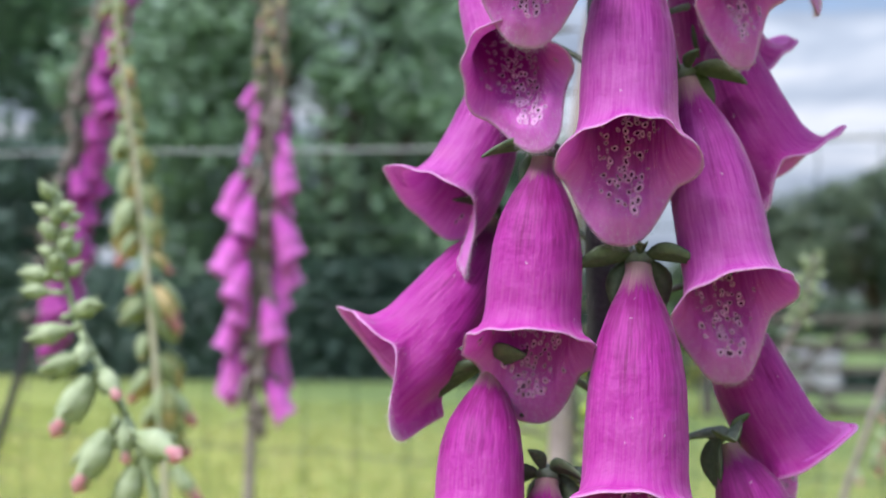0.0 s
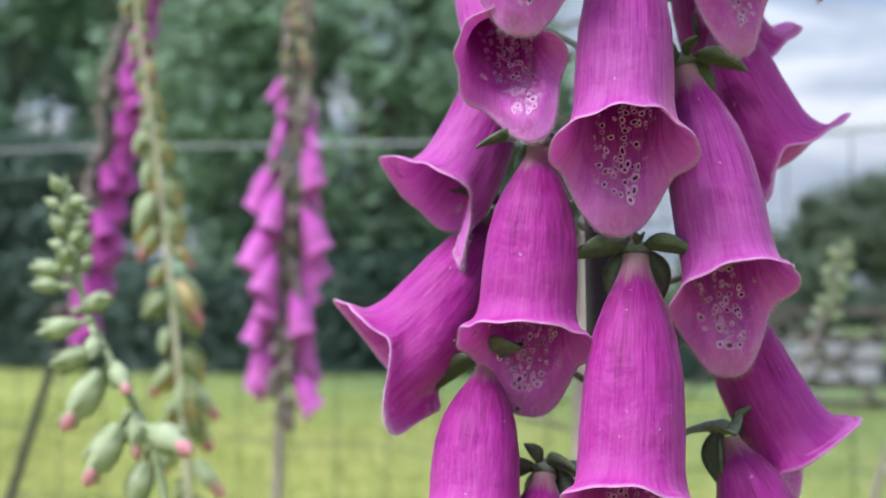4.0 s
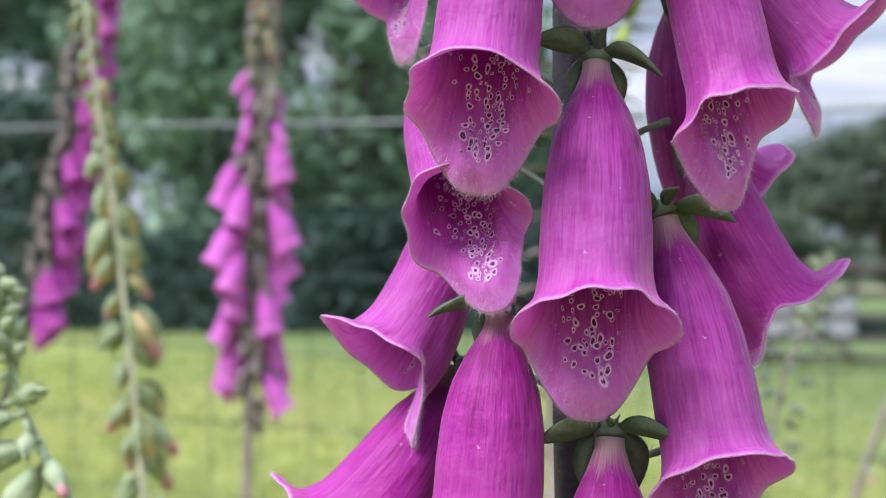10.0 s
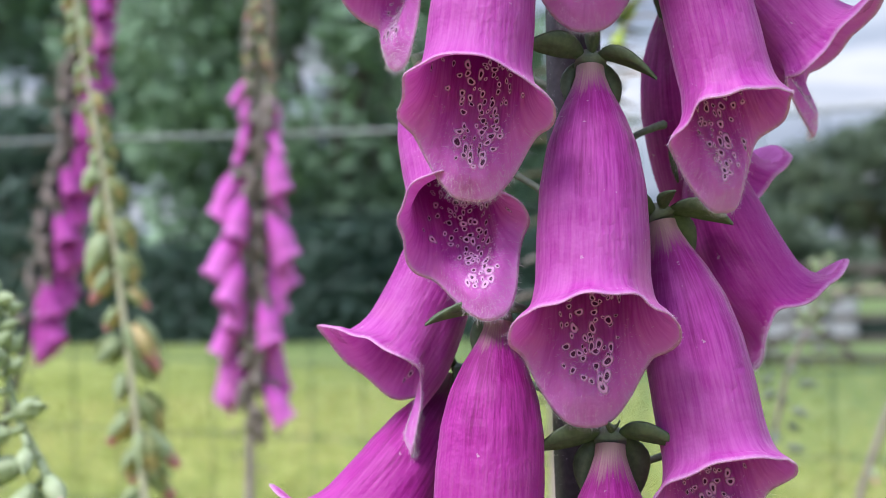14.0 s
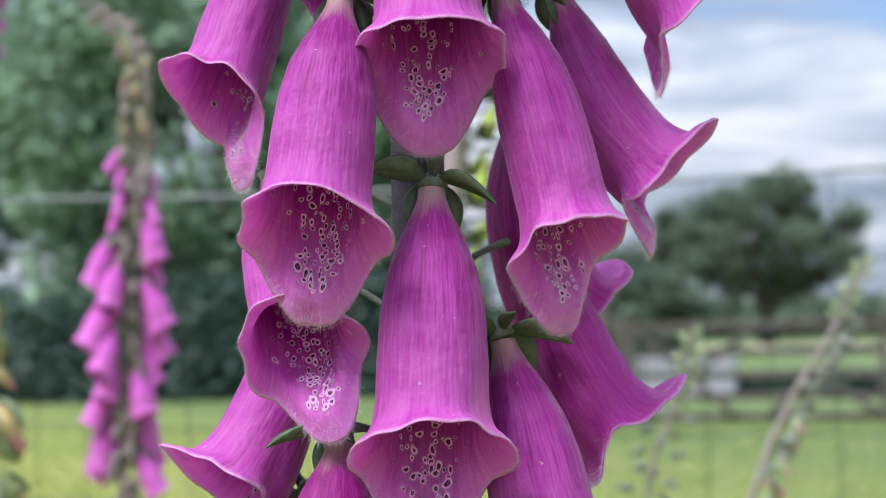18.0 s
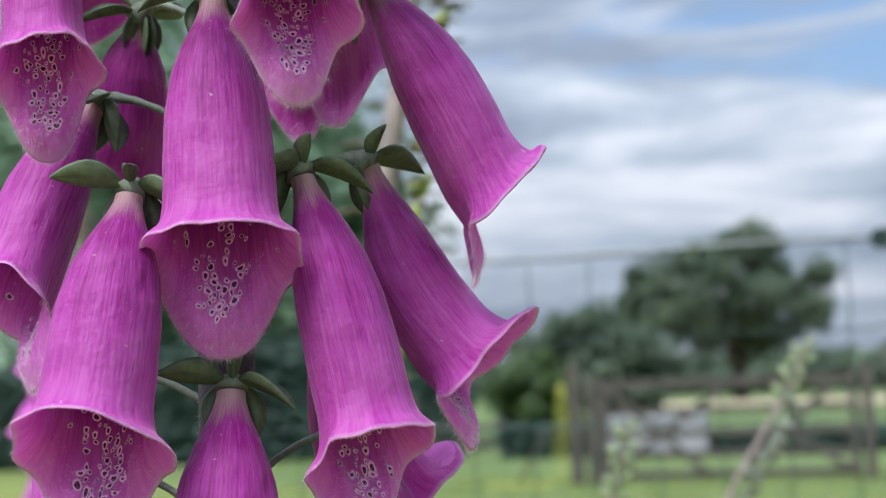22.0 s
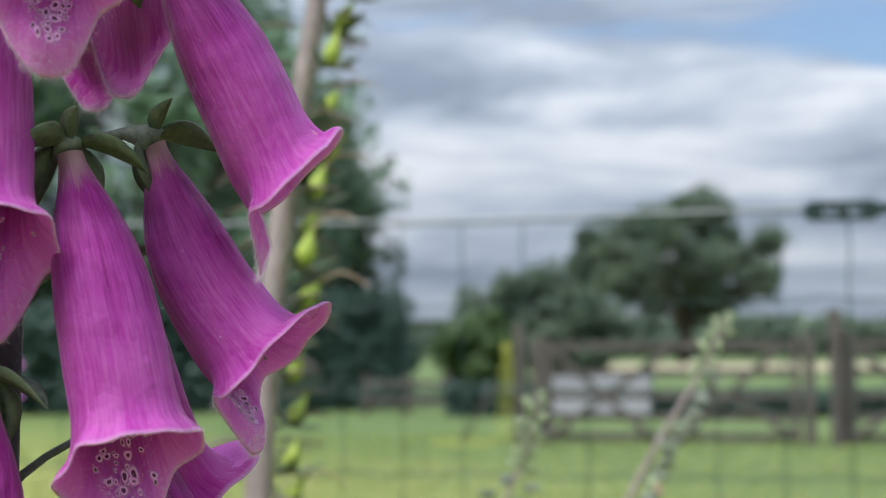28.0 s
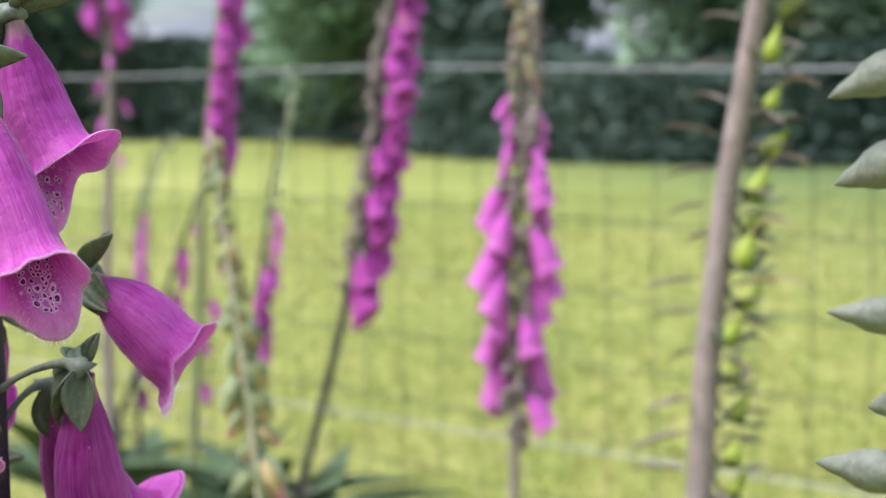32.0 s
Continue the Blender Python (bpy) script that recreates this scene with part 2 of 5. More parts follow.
M = {}
M["petal"] = petal("magenta_petal", (0.50, 0.052, 0.42), (0.29, 0.010, 0.21), (0.69, 0.20, 0.60), (0.62, 0.47, 0.37))
# the throat colour here also holds the shade inside the bell
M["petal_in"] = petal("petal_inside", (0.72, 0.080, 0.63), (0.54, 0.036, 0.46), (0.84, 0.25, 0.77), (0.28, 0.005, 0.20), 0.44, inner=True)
# deeper magenta, for the lowest bells and some behind the stem
M["petal_deep"] = petal("deep_magenta_petal", (0.50, 0.030, 0.38), (0.27, 0.007, 0.18), (0.63, 0.13, 0.50), (0.62, 0.47, 0.37))
M["petal_far"] = petal("pink_petal", (0.74, 0.15, 0.66), (0.56, 0.08, 0.49), (0.82, 0.34, 0.75), (0.62, 0.45, 0.40))
M["petal_pink"] = mottled("salmon_bud_tip", (0.66, 0.20, 0.30), (0.76, 0.44, 0.42), 180, 0.55, translucent=0.25)
M["petal_rim"] = mottled("downy_rim", (0.62, 0.22, 0.56), (0.84, 0.50, 0.78), 900, 0.7, bump=0, translucent=0.35)
M["freckle"] = freckle()
M["hair"] = mottled("fine_hair", (0.93, 0.82, 0.92), (0.98, 0.94, 0.98), 500, bump=0, translucent=0.55)
M["sepal"] = mottled("sepal_green", (0.06, 0.085, 0.05), (0.16, 0.20, 0.11), 120, 0.5, translucent=0.2, bump_dist=0.0004)
M["pedicel"] = mottled("grey_green_pedicel", (0.085, 0.105, 0.08), (0.19, 0.22, 0.165), 200, 0.6, bump_dist=0.0003)
M["stem"] = mottled("purple_grey_stem", (0.022, 0.018, 0.03), (0.062, 0.054, 0.068), 160, 0.55, bump_dist=0.0004)
M["stem_far"] = mottled("dusty_stem", (0.22, 0.17, 0.17), (0.38, 0.31, 0.29), 90, 0.7, bump_dist=0.0006)
M["stem_pale"] = mottled("pale_stem", (0.36, 0.33, 0.22), (0.52, 0.49, 0.35), 90, 0.65)
M["stem_green"] = mottled("green_stem", (0.16, 0.19, 0.08), (0.30, 0.33, 0.17), 90, 0.6)
M["bud"] = mottled("green_bud", (0.24, 0.31, 0.15), (0.45, 0.51, 0.31), 150, 0.6, translucent=0.15)
M["ripe"] = mottled("yellow_green_bud", (0.42, 0.34, 0.12), (0.60, 0.46, 0.24), 150, 0.6, translucent=0.15)
M["olive"] = mottled("olive_bud", (0.13, 0.16, 0.055), (0.30, 0.32, 0.13), 150, 0.6, translucent=0.15)
M["dusk"] = mottled("dusky_bud", (0.12, 0.14, 0.105), (0.25, 0.27, 0.21), 150, 0.6, translucent=0.1)
M["pod"] = mottled("lime_pod", (0.30, 0.40, 0.04), (0.48, 0.58, 0.10), 150, 0.55, translucent=0.2)
M["brown"] = mottled("dry_calyx", (0.14, 0.11, 0.10), (0.27, 0.22, 0.20), 150, 0.75)
M["dried"] = mottled("dried_style", (0.30, 0.20, 0.14), (0.48, 0.36, 0.25), 200, 0.75)
M["leaf"] = mottled("foxglove_leaf", (0.05, 0.09, 0.04), (0.12, 0.19, 0.08), 40, 0.6, translucent=0.2, bump=0.4, bump_dist=0.002)
M["grass"] = mottled("grass_blade", (0.14, 0.20, 0.03), (0.33, 0.36, 0.075), 3.0, 0.6, translucent=0.25, bump=0, vary=0.35)
M["straw"] = mottled("dry_grass", (0.42, 0.36, 0.11), (0.62, 0.54, 0.22), 3.0, 0.7, translucent=0.2, bump=0, vary=0.25)
M["wire"] = mottled("green_coated_wire", (0.008, 0.03, 0.022), (0.018, 0.055, 0.04), 60, 0.4, bump=0)
M["galv"] = mottled("galvanised_wire", (0.30, 0.31, 0.32), (0.48, 0.49, 0.50), 80, 0.45, bump=0)
M["black"] = mottled("dark_green_plastic", (0.008, 0.022, 0.02), (0.02, 0.04, 0.035), 60, 0.4, bump=0)
M["wood"] = mottled("weathered_wood", (0.042, 0.035, 0.03), (0.115, 0.098, 0.083), 6, 0.85, fine=9, bump=0.5, bump_dist=0.004)
M["bark"] = mottled("tree_bark", (0.035, 0.03, 0.022), (0.10, 0.085, 0.065), 3, 0.9, bump=0.6, bump_dist=0.03)
M["tree_leaf"] = mottled("tree_leaf", (0.085, 0.155, 0.09), (0.225, 0.335, 0.20), 0.5, 0.55, translucent=0.2, bump=0, vary=0.45)
# leaf colour paled to carry the haze over the farther trees
M["pale_leaf"] = mottled("haze_paled_leaf", (0.105, 0.195, 0.12), (0.27, 0.41, 0.265), 0.5, 0.55, translucent=0.3, bump=0, vary=0.4)
M["hedge_leaf"] = mottled("hedge_leaf", (0.028, 0.060, 0.046), (0.074, 0.128, 0.094), 0.5, 0.55, translucent=0.2, bump=0, vary=0.15)
M["oak_leaf"] = mottled("oak_leaf", (0.035, 0.065, 0.035), (0.11, 0.15, 0.08), 0.5, 0.55, translucent=0.2, bump=0, vary=0.45)
M["hedge"] = mottled("bush_leaf", (0.04, 0.08, 0.018), (0.105, 0.165, 0.045), 0.6, 0.55, translucent=0.2, bump=0, vary=0.4)
M["white"] = mottled("pale_sheet", (0.24, 0.24, 0.26), (0.37, 0.37, 0.39), 1.5, 0.6, bump=0.1)
M["yellow"] = mottled("yellow_rope", (0.42, 0.42, 0.05), (0.60, 0.58, 0.10), 20, 0.6, bump=0)
M["sand"] = mottled("dry_stubble", (0.32, 0.27, 0.16), (0.46, 0.40, 0.25), 0.2, 0.9, bump=0)


def ground_material():
    def build(N, link, bsdf):
        tc = N("ShaderNodeTexCoord")
        big, mid, fine = N("ShaderNodeTexNoise"), N("ShaderNodeTexNoise"), N("ShaderNodeTexNoise")
        for n, s in ((big, 0.25), (mid, 2.2), (fine, 30)):
            set_noise(n, s, 6, 0.65)
            link(tc.outputs["Object"], n.inputs["Vector"])
        add = N("ShaderNodeMath")
        add.operation = "ADD"
        link(mid.outputs["Fac"], add.inputs[0])
        link(fine.outputs["Fac"], add.inputs[1])
        add2 = N("ShaderNodeMath")
        add2.operation = "ADD"
        link(add.outputs[0], add2.inputs[0])
        link(big.outputs["Fac"], add2.inputs[1])
        third = N("ShaderNodeMath")
        third.operation = "DIVIDE"
        link(add2.outputs[0], third.inputs[0])
        third.inputs[1].default_value = 3
        r = N("ShaderNodeValToRGB")
        set_ramp(r, (0.36, (0.10, 0.165, 0.026)), (0.5, (0.245, 0.275, 0.052)), (0.63, (0.40, 0.385, 0.14)))
        link(third.outputs[0], r.inputs[0])
        # the meadow turns greener and darker towards the gate and beyond it
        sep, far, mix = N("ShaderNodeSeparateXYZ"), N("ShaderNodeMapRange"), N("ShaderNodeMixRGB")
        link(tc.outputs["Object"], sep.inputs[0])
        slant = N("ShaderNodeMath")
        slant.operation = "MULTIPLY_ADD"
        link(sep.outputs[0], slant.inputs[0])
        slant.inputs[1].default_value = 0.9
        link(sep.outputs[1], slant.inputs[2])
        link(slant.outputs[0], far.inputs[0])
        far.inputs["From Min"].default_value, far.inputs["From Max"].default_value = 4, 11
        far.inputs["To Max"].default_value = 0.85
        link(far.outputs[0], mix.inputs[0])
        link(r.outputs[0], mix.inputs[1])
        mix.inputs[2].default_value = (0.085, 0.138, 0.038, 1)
        link(mix.outputs[0], bsdf.inputs["Base Color"])
        bp = N("ShaderNodeBump")
        bp.inputs["Strength"].default_value, bp.inputs["Distance"].default_value = 0.6, 0.02
        link(fine.outputs["Fac"], bp.inputs["Height"])
        link(bp.outputs[0], bsdf.inputs["Normal"])
    return material("mown_meadow", build, 0.9)


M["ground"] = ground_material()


# ---------------------------------------------------------------- mesh helpers
def mesh(name, verts, faces, mats, smooth=True, slots=None, uvs=None):
    me = bpy.data.meshes.new(name)
    me.from_pydata(verts, [], faces)
    for m in mats if isinstance(mats, (list, tuple)) else [mats]:
        me.materials.append(M[m])
    me.polygons.foreach_set("use_smooth", [smooth] * len(faces))
    if slots is not None:
        me.polygons.foreach_set("material_index", slots)
    if uvs is not None:
        layer = me.uv_layers.new(name="UVMap")
        flat = np.asarray(uvs, dtype=np.float32)[np.array([i for f in faces for i in f])]
        layer.data.foreach_set("uv", flat.ravel())
    me.update()
    return me


def thing(name, place=(0, 0, 0), **tags):
    ob = new(name)
    ob.empty_display_size = 0.02
    ob.location = place
    return tagged(ob, **tags)


def piece(name, me, parent, m=None, label=""):
    ob = new(name, me)
    ob.parent = parent
    if m is not None:
        ob.matrix_local = m
    if label:
        ob["label"] = label
    return ob


def tube(points, radii, n=8, cap=True):
    """Verts and faces of a round tube along points."""
    pts = [Vector(p) for p in points]
    V, Fc = [], []
    up = Vector((0.31, 0.87, 0.13))
    for i, p in enumerate(pts):
        d = (pts[min(i + 1, len(pts) - 1)] - pts[max(i - 1, 0)]).normalized()
        a = d.cross(up)
        if a.length < 1e-4:
            a = d.cross(Vector((1, 0, 0)))
        a.normalize()
        b = d.cross(a)
        r = radii[i] if isinstance(radii, (list, tuple)) else radii
        for k in range(n):
            w = 2 * math.pi * k / n
            V.append(tuple(p + a * (r * math.cos(w)) + b * (r * math.sin(w))))
    for i in range(len(pts) - 1):
        for k in range(n):
            q = (k + 1) % n
            Fc.append((i * n + k, i * n + q, (i + 1) * n + q, (i + 1) * n + k))
    if cap:
        Fc.append(tuple(range(n))[::-1])
        Fc.append(tuple(range((len(pts) - 1) * n, len(pts) * n)))
    return V, Fc


def bezier(a, b, c, d, n=8):
    a, b, c, d = map(Vector, (a, b, c, d))
    out = []
    for i in range(n + 1):
        t = i / n
        out.append(a * (1 - t) ** 3 + b * (3 * t * (1 - t) ** 2) + c * (3 * t * t * (1 - t)) + d * t ** 3)
    return out


def frame_from(base, mouth, ventral):
    """Local frame of a bell: origin at its neck, -z towards the mouth, +y towards the lower lip."""
    z = (Vector(base) - Vector(mouth)).normalized()
    y = Vector(ventral)
    y = (y - z * y.dot(z)).normalized()
    x = y.cross(z)
    m = Matrix((x, y, z)).transposed().to_4x4()
    m.translation = base
    return m


# ---------------------------------------------------------------- the foxglove bell
def smooth_step(a, b, x):
    t = min(1.0, max(0.0, (x - a) / (b - a)))
    return t * t * (3 - 2 * t)


PROFILE_S = (0.0, 0.04, 0.10, 0.20, 0.33, 0.48, 0.66, 0.80, 0.88, 0.94, 1.0)
PROFILE_R = (0.19, 0.205, 0.28, 0.45, 0.615, 0.705, 0.74, 0.745, 0.77, 0.845, 0.985)


def ease(a, b, x):
    t = np.clip((x - a) / (b - a), 0, 1)
    return t * t * (3 - 2 * t)


class Bell:
    """A foxglove corolla of length L to the middle of its mouth and width W across it."""

    def __init__(self, L, W, seed, lip=0.265, flare=1.0, bend=0.05, horn=0.12, tongue=0.86):
        self.L, self.R, self.lip, self.flare, self.bend, self.horn, self.tongue = L, W / 2, lip, flare, bend, horn, tongue
        rs = np.random.RandomState(seed)
        self.ph, self.am = rs.uniform(0, 6.28, 9), rs.uniform(0.4, 1.0, 9)

    def waves(self, th, lo, hi, first):
        """A smooth random ripple round the rim."""
        out = 0 * th
        for k in range(lo, hi + 1):
            out = out + self.am[(first + k) % 9] * np.sin(k * th + self.ph[(first + k) % 9])
        return out / (hi - lo + 1)

    def at(self, th, s, inset=0.0):
        """Points of the skin: th round it (the lower lip at 90 degrees), s from the neck to the rim."""
        th, s = np.asarray(th, float), np.asarray(s, float)
        L, R = self.L, self.R
        c, sn = np.cos(th), np.sin(th)
        da = np.abs(np.arctan2(np.sin(th - np.pi / 2), np.cos(th - np.pi / 2)))     # from the lower lip
        gv = np.exp(-(da / self.tongue) ** 2.8)
        side = np.exp(-((da - 1.36) / 0.42) ** 2)
        top = np.exp(-((np.pi - da) / 0.80) ** 2)
        notch = np.exp(-((da - 0.98) / 0.17) ** 2) + 0.5 * np.exp(-((da - 1.95) / 0.22) ** 2)
        n1, n2, n3 = self.waves(th, 1, 3, 0), self.waves(th, 2, 5, 3), self.waves(th, 6, 11, 1)
        ln = L * (0.985 + 0.02 * sn + self.lip * gv + 0.035 * side - 0.018 * notch + 0.025 * n1)
        r = R * np.interp(s, PROFILE_S, PROFILE_R)
        if self.flare < 0.3:
            r = R * np.interp(s, (0, 0.12, 0.30, 0.60, 0.85, 1.0), (0.20, 0.34, 0.62, 0.80, 0.76, 0.84))
        k = ease(0.78, 1.0, s)
        r = r * (1 + k * self.flare * (0.13 * side - 0.05 * gv + 0.075 * n2))
        r = r * (1 + ease(0.74, 1.0, s) ** 1.7 * self.horn * top)
        # shallow folds along the tube
        r = r * (1 + ease(0.08, 0.35, s) * (0.018 * n2 + 0.010 * np.cos(5 * th) + 0.006 * n3))
        frill = ease(0.86, 1.0, s) * n3 * self.flare
        r = np.maximum(r * (1 + 0.05 * frill) - inset, 1e-5)
        # the limb rolls back at its edge, most at the upper lip
        curl = ease(0.90, 1.0, s) * self.flare
        z = -s * ln + L * (curl * (0.030 + 0.25 * self.horn * top) * (1 - gv) + 0.012 * frill)
        y = r * sn * (1.0 - 0.05 * (1 - k)) - self.bend * L * np.sin(np.pi * np.minimum(1, s)) * 0.6
        # the lower lip sags into a shallow spoon and turns out again at its tip
        y = y + L * gv * self.flare * (0.030 * ease(0.94, 1.0, s) - 0.050 * ease(0.70, 0.96, s))
        return np.stack([r * c + 0 * y, y, z + 0 * y], -1)

    def mesh(self, nt=88, ns=34, two=True, mats=("petal", "petal_in", "petal_rim"), thick=0.00042):
        rows = 1 - (1 - np.linspace(0, 1, ns + 1)) ** 1.25
        S, K = np.meshgrid(rows, np.arange(nt), indexing="ij")
        T = 2 * math.pi * K / nt
        shells = [self.at(T, S).reshape(-1, 3)]
        uv = [np.stack([K / nt, S], -1).reshape(-1, 2)]
        if two:
            shells.append(self.at(T, S, thick).reshape(-1, 3))
            uv.append(uv[0])
            # a rounded edge a little past both skins
            o, i = shells[0][ns * nt:], shells[1][ns * nt:]
            ahead = o - shells[0][(ns - 1) * nt:ns * nt]
            ahead /= np.linalg.norm(ahead, axis=1)[:, None]
            shells.append((o + i) / 2 + ahead * thick * 0.9)
            uv.append(uv[0][ns * nt:])
        Fc, slots, n0 = [], [], (ns + 1) * nt
        for i in range(ns):
            for k in range(nt):
                q = (k + 1) % nt
                a, b, c, d = i * nt + k, i * nt + q, (i + 1) * nt + q, (i + 1) * nt + k
                Fc.append((a, d, c, b))
                slots.append(0)
                if two:
                    Fc.append((a + n0, b + n0, c + n0, d + n0))
                    slots.append(1)
        if two:
            e, edge = ns * nt, min(2, len(mats) - 1)
            for k in range(nt):
                q = (k + 1) % nt
                Fc.append((e + k, 2 * n0 + k, 2 * n0 + q, e + q))
                Fc.append((2 * n0 + k, e + k + n0, e + q + n0, 2 * n0 + q))
                slots += [edge, edge]
        return mesh("corolla", np.concatenate(shells).tolist(), Fc, list(mats), slots=slots, uvs=np.concatenate(uv))

    def spots(self, count, rng):
        """Dark freckles in soft pale rings on the inside of the lower lip. u: from the heart out, v: the size of the heart."""
        V, Fc, uv, kept = [], [], [], []
        tries, n = 0, 11
        while len(kept) < count and tries < 3000:
            tries += 1
            s = rng.uniform(0.46, 0.92)
            spread = 0.98 - 0.62 * smooth_step(0.6, 0.93, s)
            th = math.pi / 2 + rng.gauss(0, 1) * spread * 0.6
            stray = rng.random() < 0.08
            if stray:
                th = math.pi / 2 + rng.uniform(-1.4, 1.4)
                s = rng.uniform(0.60, 0.92)
            elif abs(th - math.pi / 2) > spread:
                continue
            size = rng.choice((0.00052, 0.00062, 0.00072, 0.00084, 0.00098)) * rng.uniform(0.85, 1.1) * (0.80 + 0.25 * smooth_step(0.65, 0.9, s)) * (0.75 if stray else 1.0)
            p = Vector(self.at(th, s))
            if any(math.hypot(p.x - q.x, p.y - q.y, 1.3 * (p.z - q.z)) < 0.64 * (size + o) for q, o in kept):
                continue
            kept.append((p, size))
            # round on the skin itself, however the lip slants
            along = (Vector(self.at(th, s + 0.01)) - p) / 0.01
            across = (Vector(self.at(th + 0.02, s)) - p) / 0.02
            down = along.length
            slant = across.dot(along) / down
            side = max((across - along * (slant / down)).length, 0.002)
            ph, ov, heart = rng.uniform(0, 6), rng.uniform(0.8, 1.15), rng.random()
            w = np.arange(n) * 2 * math.pi / n
            rad = size * (1 + 0.20 * np.sin(2 * w + ph) + 0.10 * np.sin(3 * w + 2 * ph))
            ths, ss = [th], [s]
            for f in (0.5, 1.0):
                du = f * rad * ov * np.cos(w) / side
                ths += list(th + du)
                ss += list(s + (1.1 * f * rad / ov * np.sin(w) - slant * du) / down)
            b = len(V)
            V += self.at(np.array(ths), np.minimum(ss, 0.999), 0.00056).tolist()
            uv += [(0.0, heart)] + [(0.5, heart)] * n + [(1.0, heart)] * n
            for k in range(n):
                q = (k + 1) % n
                Fc.append((b, b + 1 + k, b + 1 + q))
                Fc.append((b + 1 + k, b + 1 + n + k, b + 1 + n + q, b + 1 + q))
        return mesh("spots", V, Fc, "freckle", uvs=uv)

    def hairs(self, count, seed, size=1.0):
        """Fine down along the rim and on the lower lip, longest at the lip's tip."""
        rs = np.random.RandomState(seed)
        kind = rs.rand(count)
        lip, fuzz = kind < 0.42, kind > 0.72
        th = np.where(lip, np.pi / 2 + rs.normal(0, 0.42, count), np.where(fuzz, np.pi / 2 + rs.normal(0, 0.36, count), rs.uniform(0, 2 * np.pi, count)))
        s = np.where(lip, 1 - np.abs(rs.normal(0, 0.03, count)), np.where(fuzz, rs.uniform(0.82, 1.0, count), 1 - np.abs(rs.normal(0, 0.008, count))))
        ln = size * np.where(lip, 0.0005 + 0.0017 * rs.rand(count) ** 2, np.where(fuzz, rs.uniform(0.0003, 0.0008, count), rs.uniform(0.0003, 0.0009, count)))
        p = self.at(th, s, np.where(fuzz, 0.00042, 0.0002))
        radial = np.stack([np.cos(th), np.sin(th), 0 * th], 1)
        out = np.where(fuzz[:, None], -radial, radial) + np.where(fuzz, -0.4, -0.9)[:, None] * np.array([0, 0, 1.0])
        d = out / np.linalg.norm(out, axis=1)[:, None] + rs.normal(0, 0.35, (count, 3))
        d /= np.linalg.norm(d, axis=1)[:, None]
        a = np.cross(d, rs.normal(0, 1, (count, 3)))
        a /= np.linalg.norm(a, axis=1)[:, None]
        c, wide = np.cross(d, a), 0.000016
        V = np.stack([p + wide * a, p + wide * (-0.5 * a + 0.866 * c), p + wide * (-0.5 * a - 0.866 * c), p + d * ln[:, None]], 1)
        b = 4 * np.arange(count)[:, None]
        Fc = np.concatenate([b + np.array([[0, 1, 3]]), b + np.array([[1, 2, 3]]), b + np.array([[2, 0, 3]])])
        return mesh("hairs", V.reshape(-1, 3).tolist(), Fc.tolist(), "hair", smooth=False)


def leaf_mesh(name, length, width, mat, droop=0.3, cup=0.25, n=8, m=4, thick=0.0004):
    """A pointed blade along +y with a midrib fold and both faces."""
    V, Fc = [], []
    for side in (0, 1):
        for i in range(n + 1):
            t = i / n
            w = width * (math.sin(math.pi * min(1, t * 0.93 + 0.07)) ** 0.8) * (1 - 0.35 * t) * 0.75
            for j in range(-m, m + 1):
                u = j / m
                x = u * w * 0.5
                z = -droop * length * t * t + cup * w * (u * u) - side * thick
                z -= 0.04 * width * math.cos(u * 9) * math.sin(3 * t)
                V.append((x, t * length, z))
    k, per = 2 * m + 1, (n + 1) * (2 * m + 1)
    for i in range(n):
        for j in range(2 * m):
            a = i * k + j
            Fc.append((a, a + 1, a + k + 1, a + k))
            Fc.append((a + per, a + per + k, a + per + k + 1, a + per + 1))
    for i in range(n):
        for j in (0, 2 * m):
            a = i * k + j
            Fc.append((a, a + k, a + k + per, a + per) if j == 0 else (a, a + per, a + k + per, a + k))
    return mesh(name, V, Fc, mat)


# ---------------------------------------------------------------- main foxglove
STEM_X, STEM_Y = -0.0070, 0.1395
main_plant = thing("foxglove", (STEM_X, STEM_Y, 0), label="tall foxglove spike crowded with open magenta bells", category="foxglove")
STEM_R = 0.0043


def ribbed_stem():
    V, Fc, n = [], [], 20
    zs = [0.0, 0.3, 0.6, 0.8] + [0.9 + 0.01 * i for i in range(42)]
    for z in zs:
        for k in range(n):
            w = 2 * math.pi * k / n
            r = STEM_R * (1 + 0.05 * math.cos(5 * w + 3 * z) + 0.05 * noise.noise(Vector((math.cos(w), math.sin(w), z * 60)))) * (1.35 - 0.3 * z)
            V.append((r * math.cos(w) + 0.0008 * math.sin(z * 23), r * math.sin(w), z))
    for i in range(len(zs) - 1):
        for k in range(n):
            q = (k + 1) % n
            Fc.append((i * n + k, i * n + q, (i + 1) * n + q, (i + 1) * n + k))
    return mesh("stem", V, Fc, "stem")


piece("stem", ribbed_stem(), main_plant, label="dark purple-grey stem")


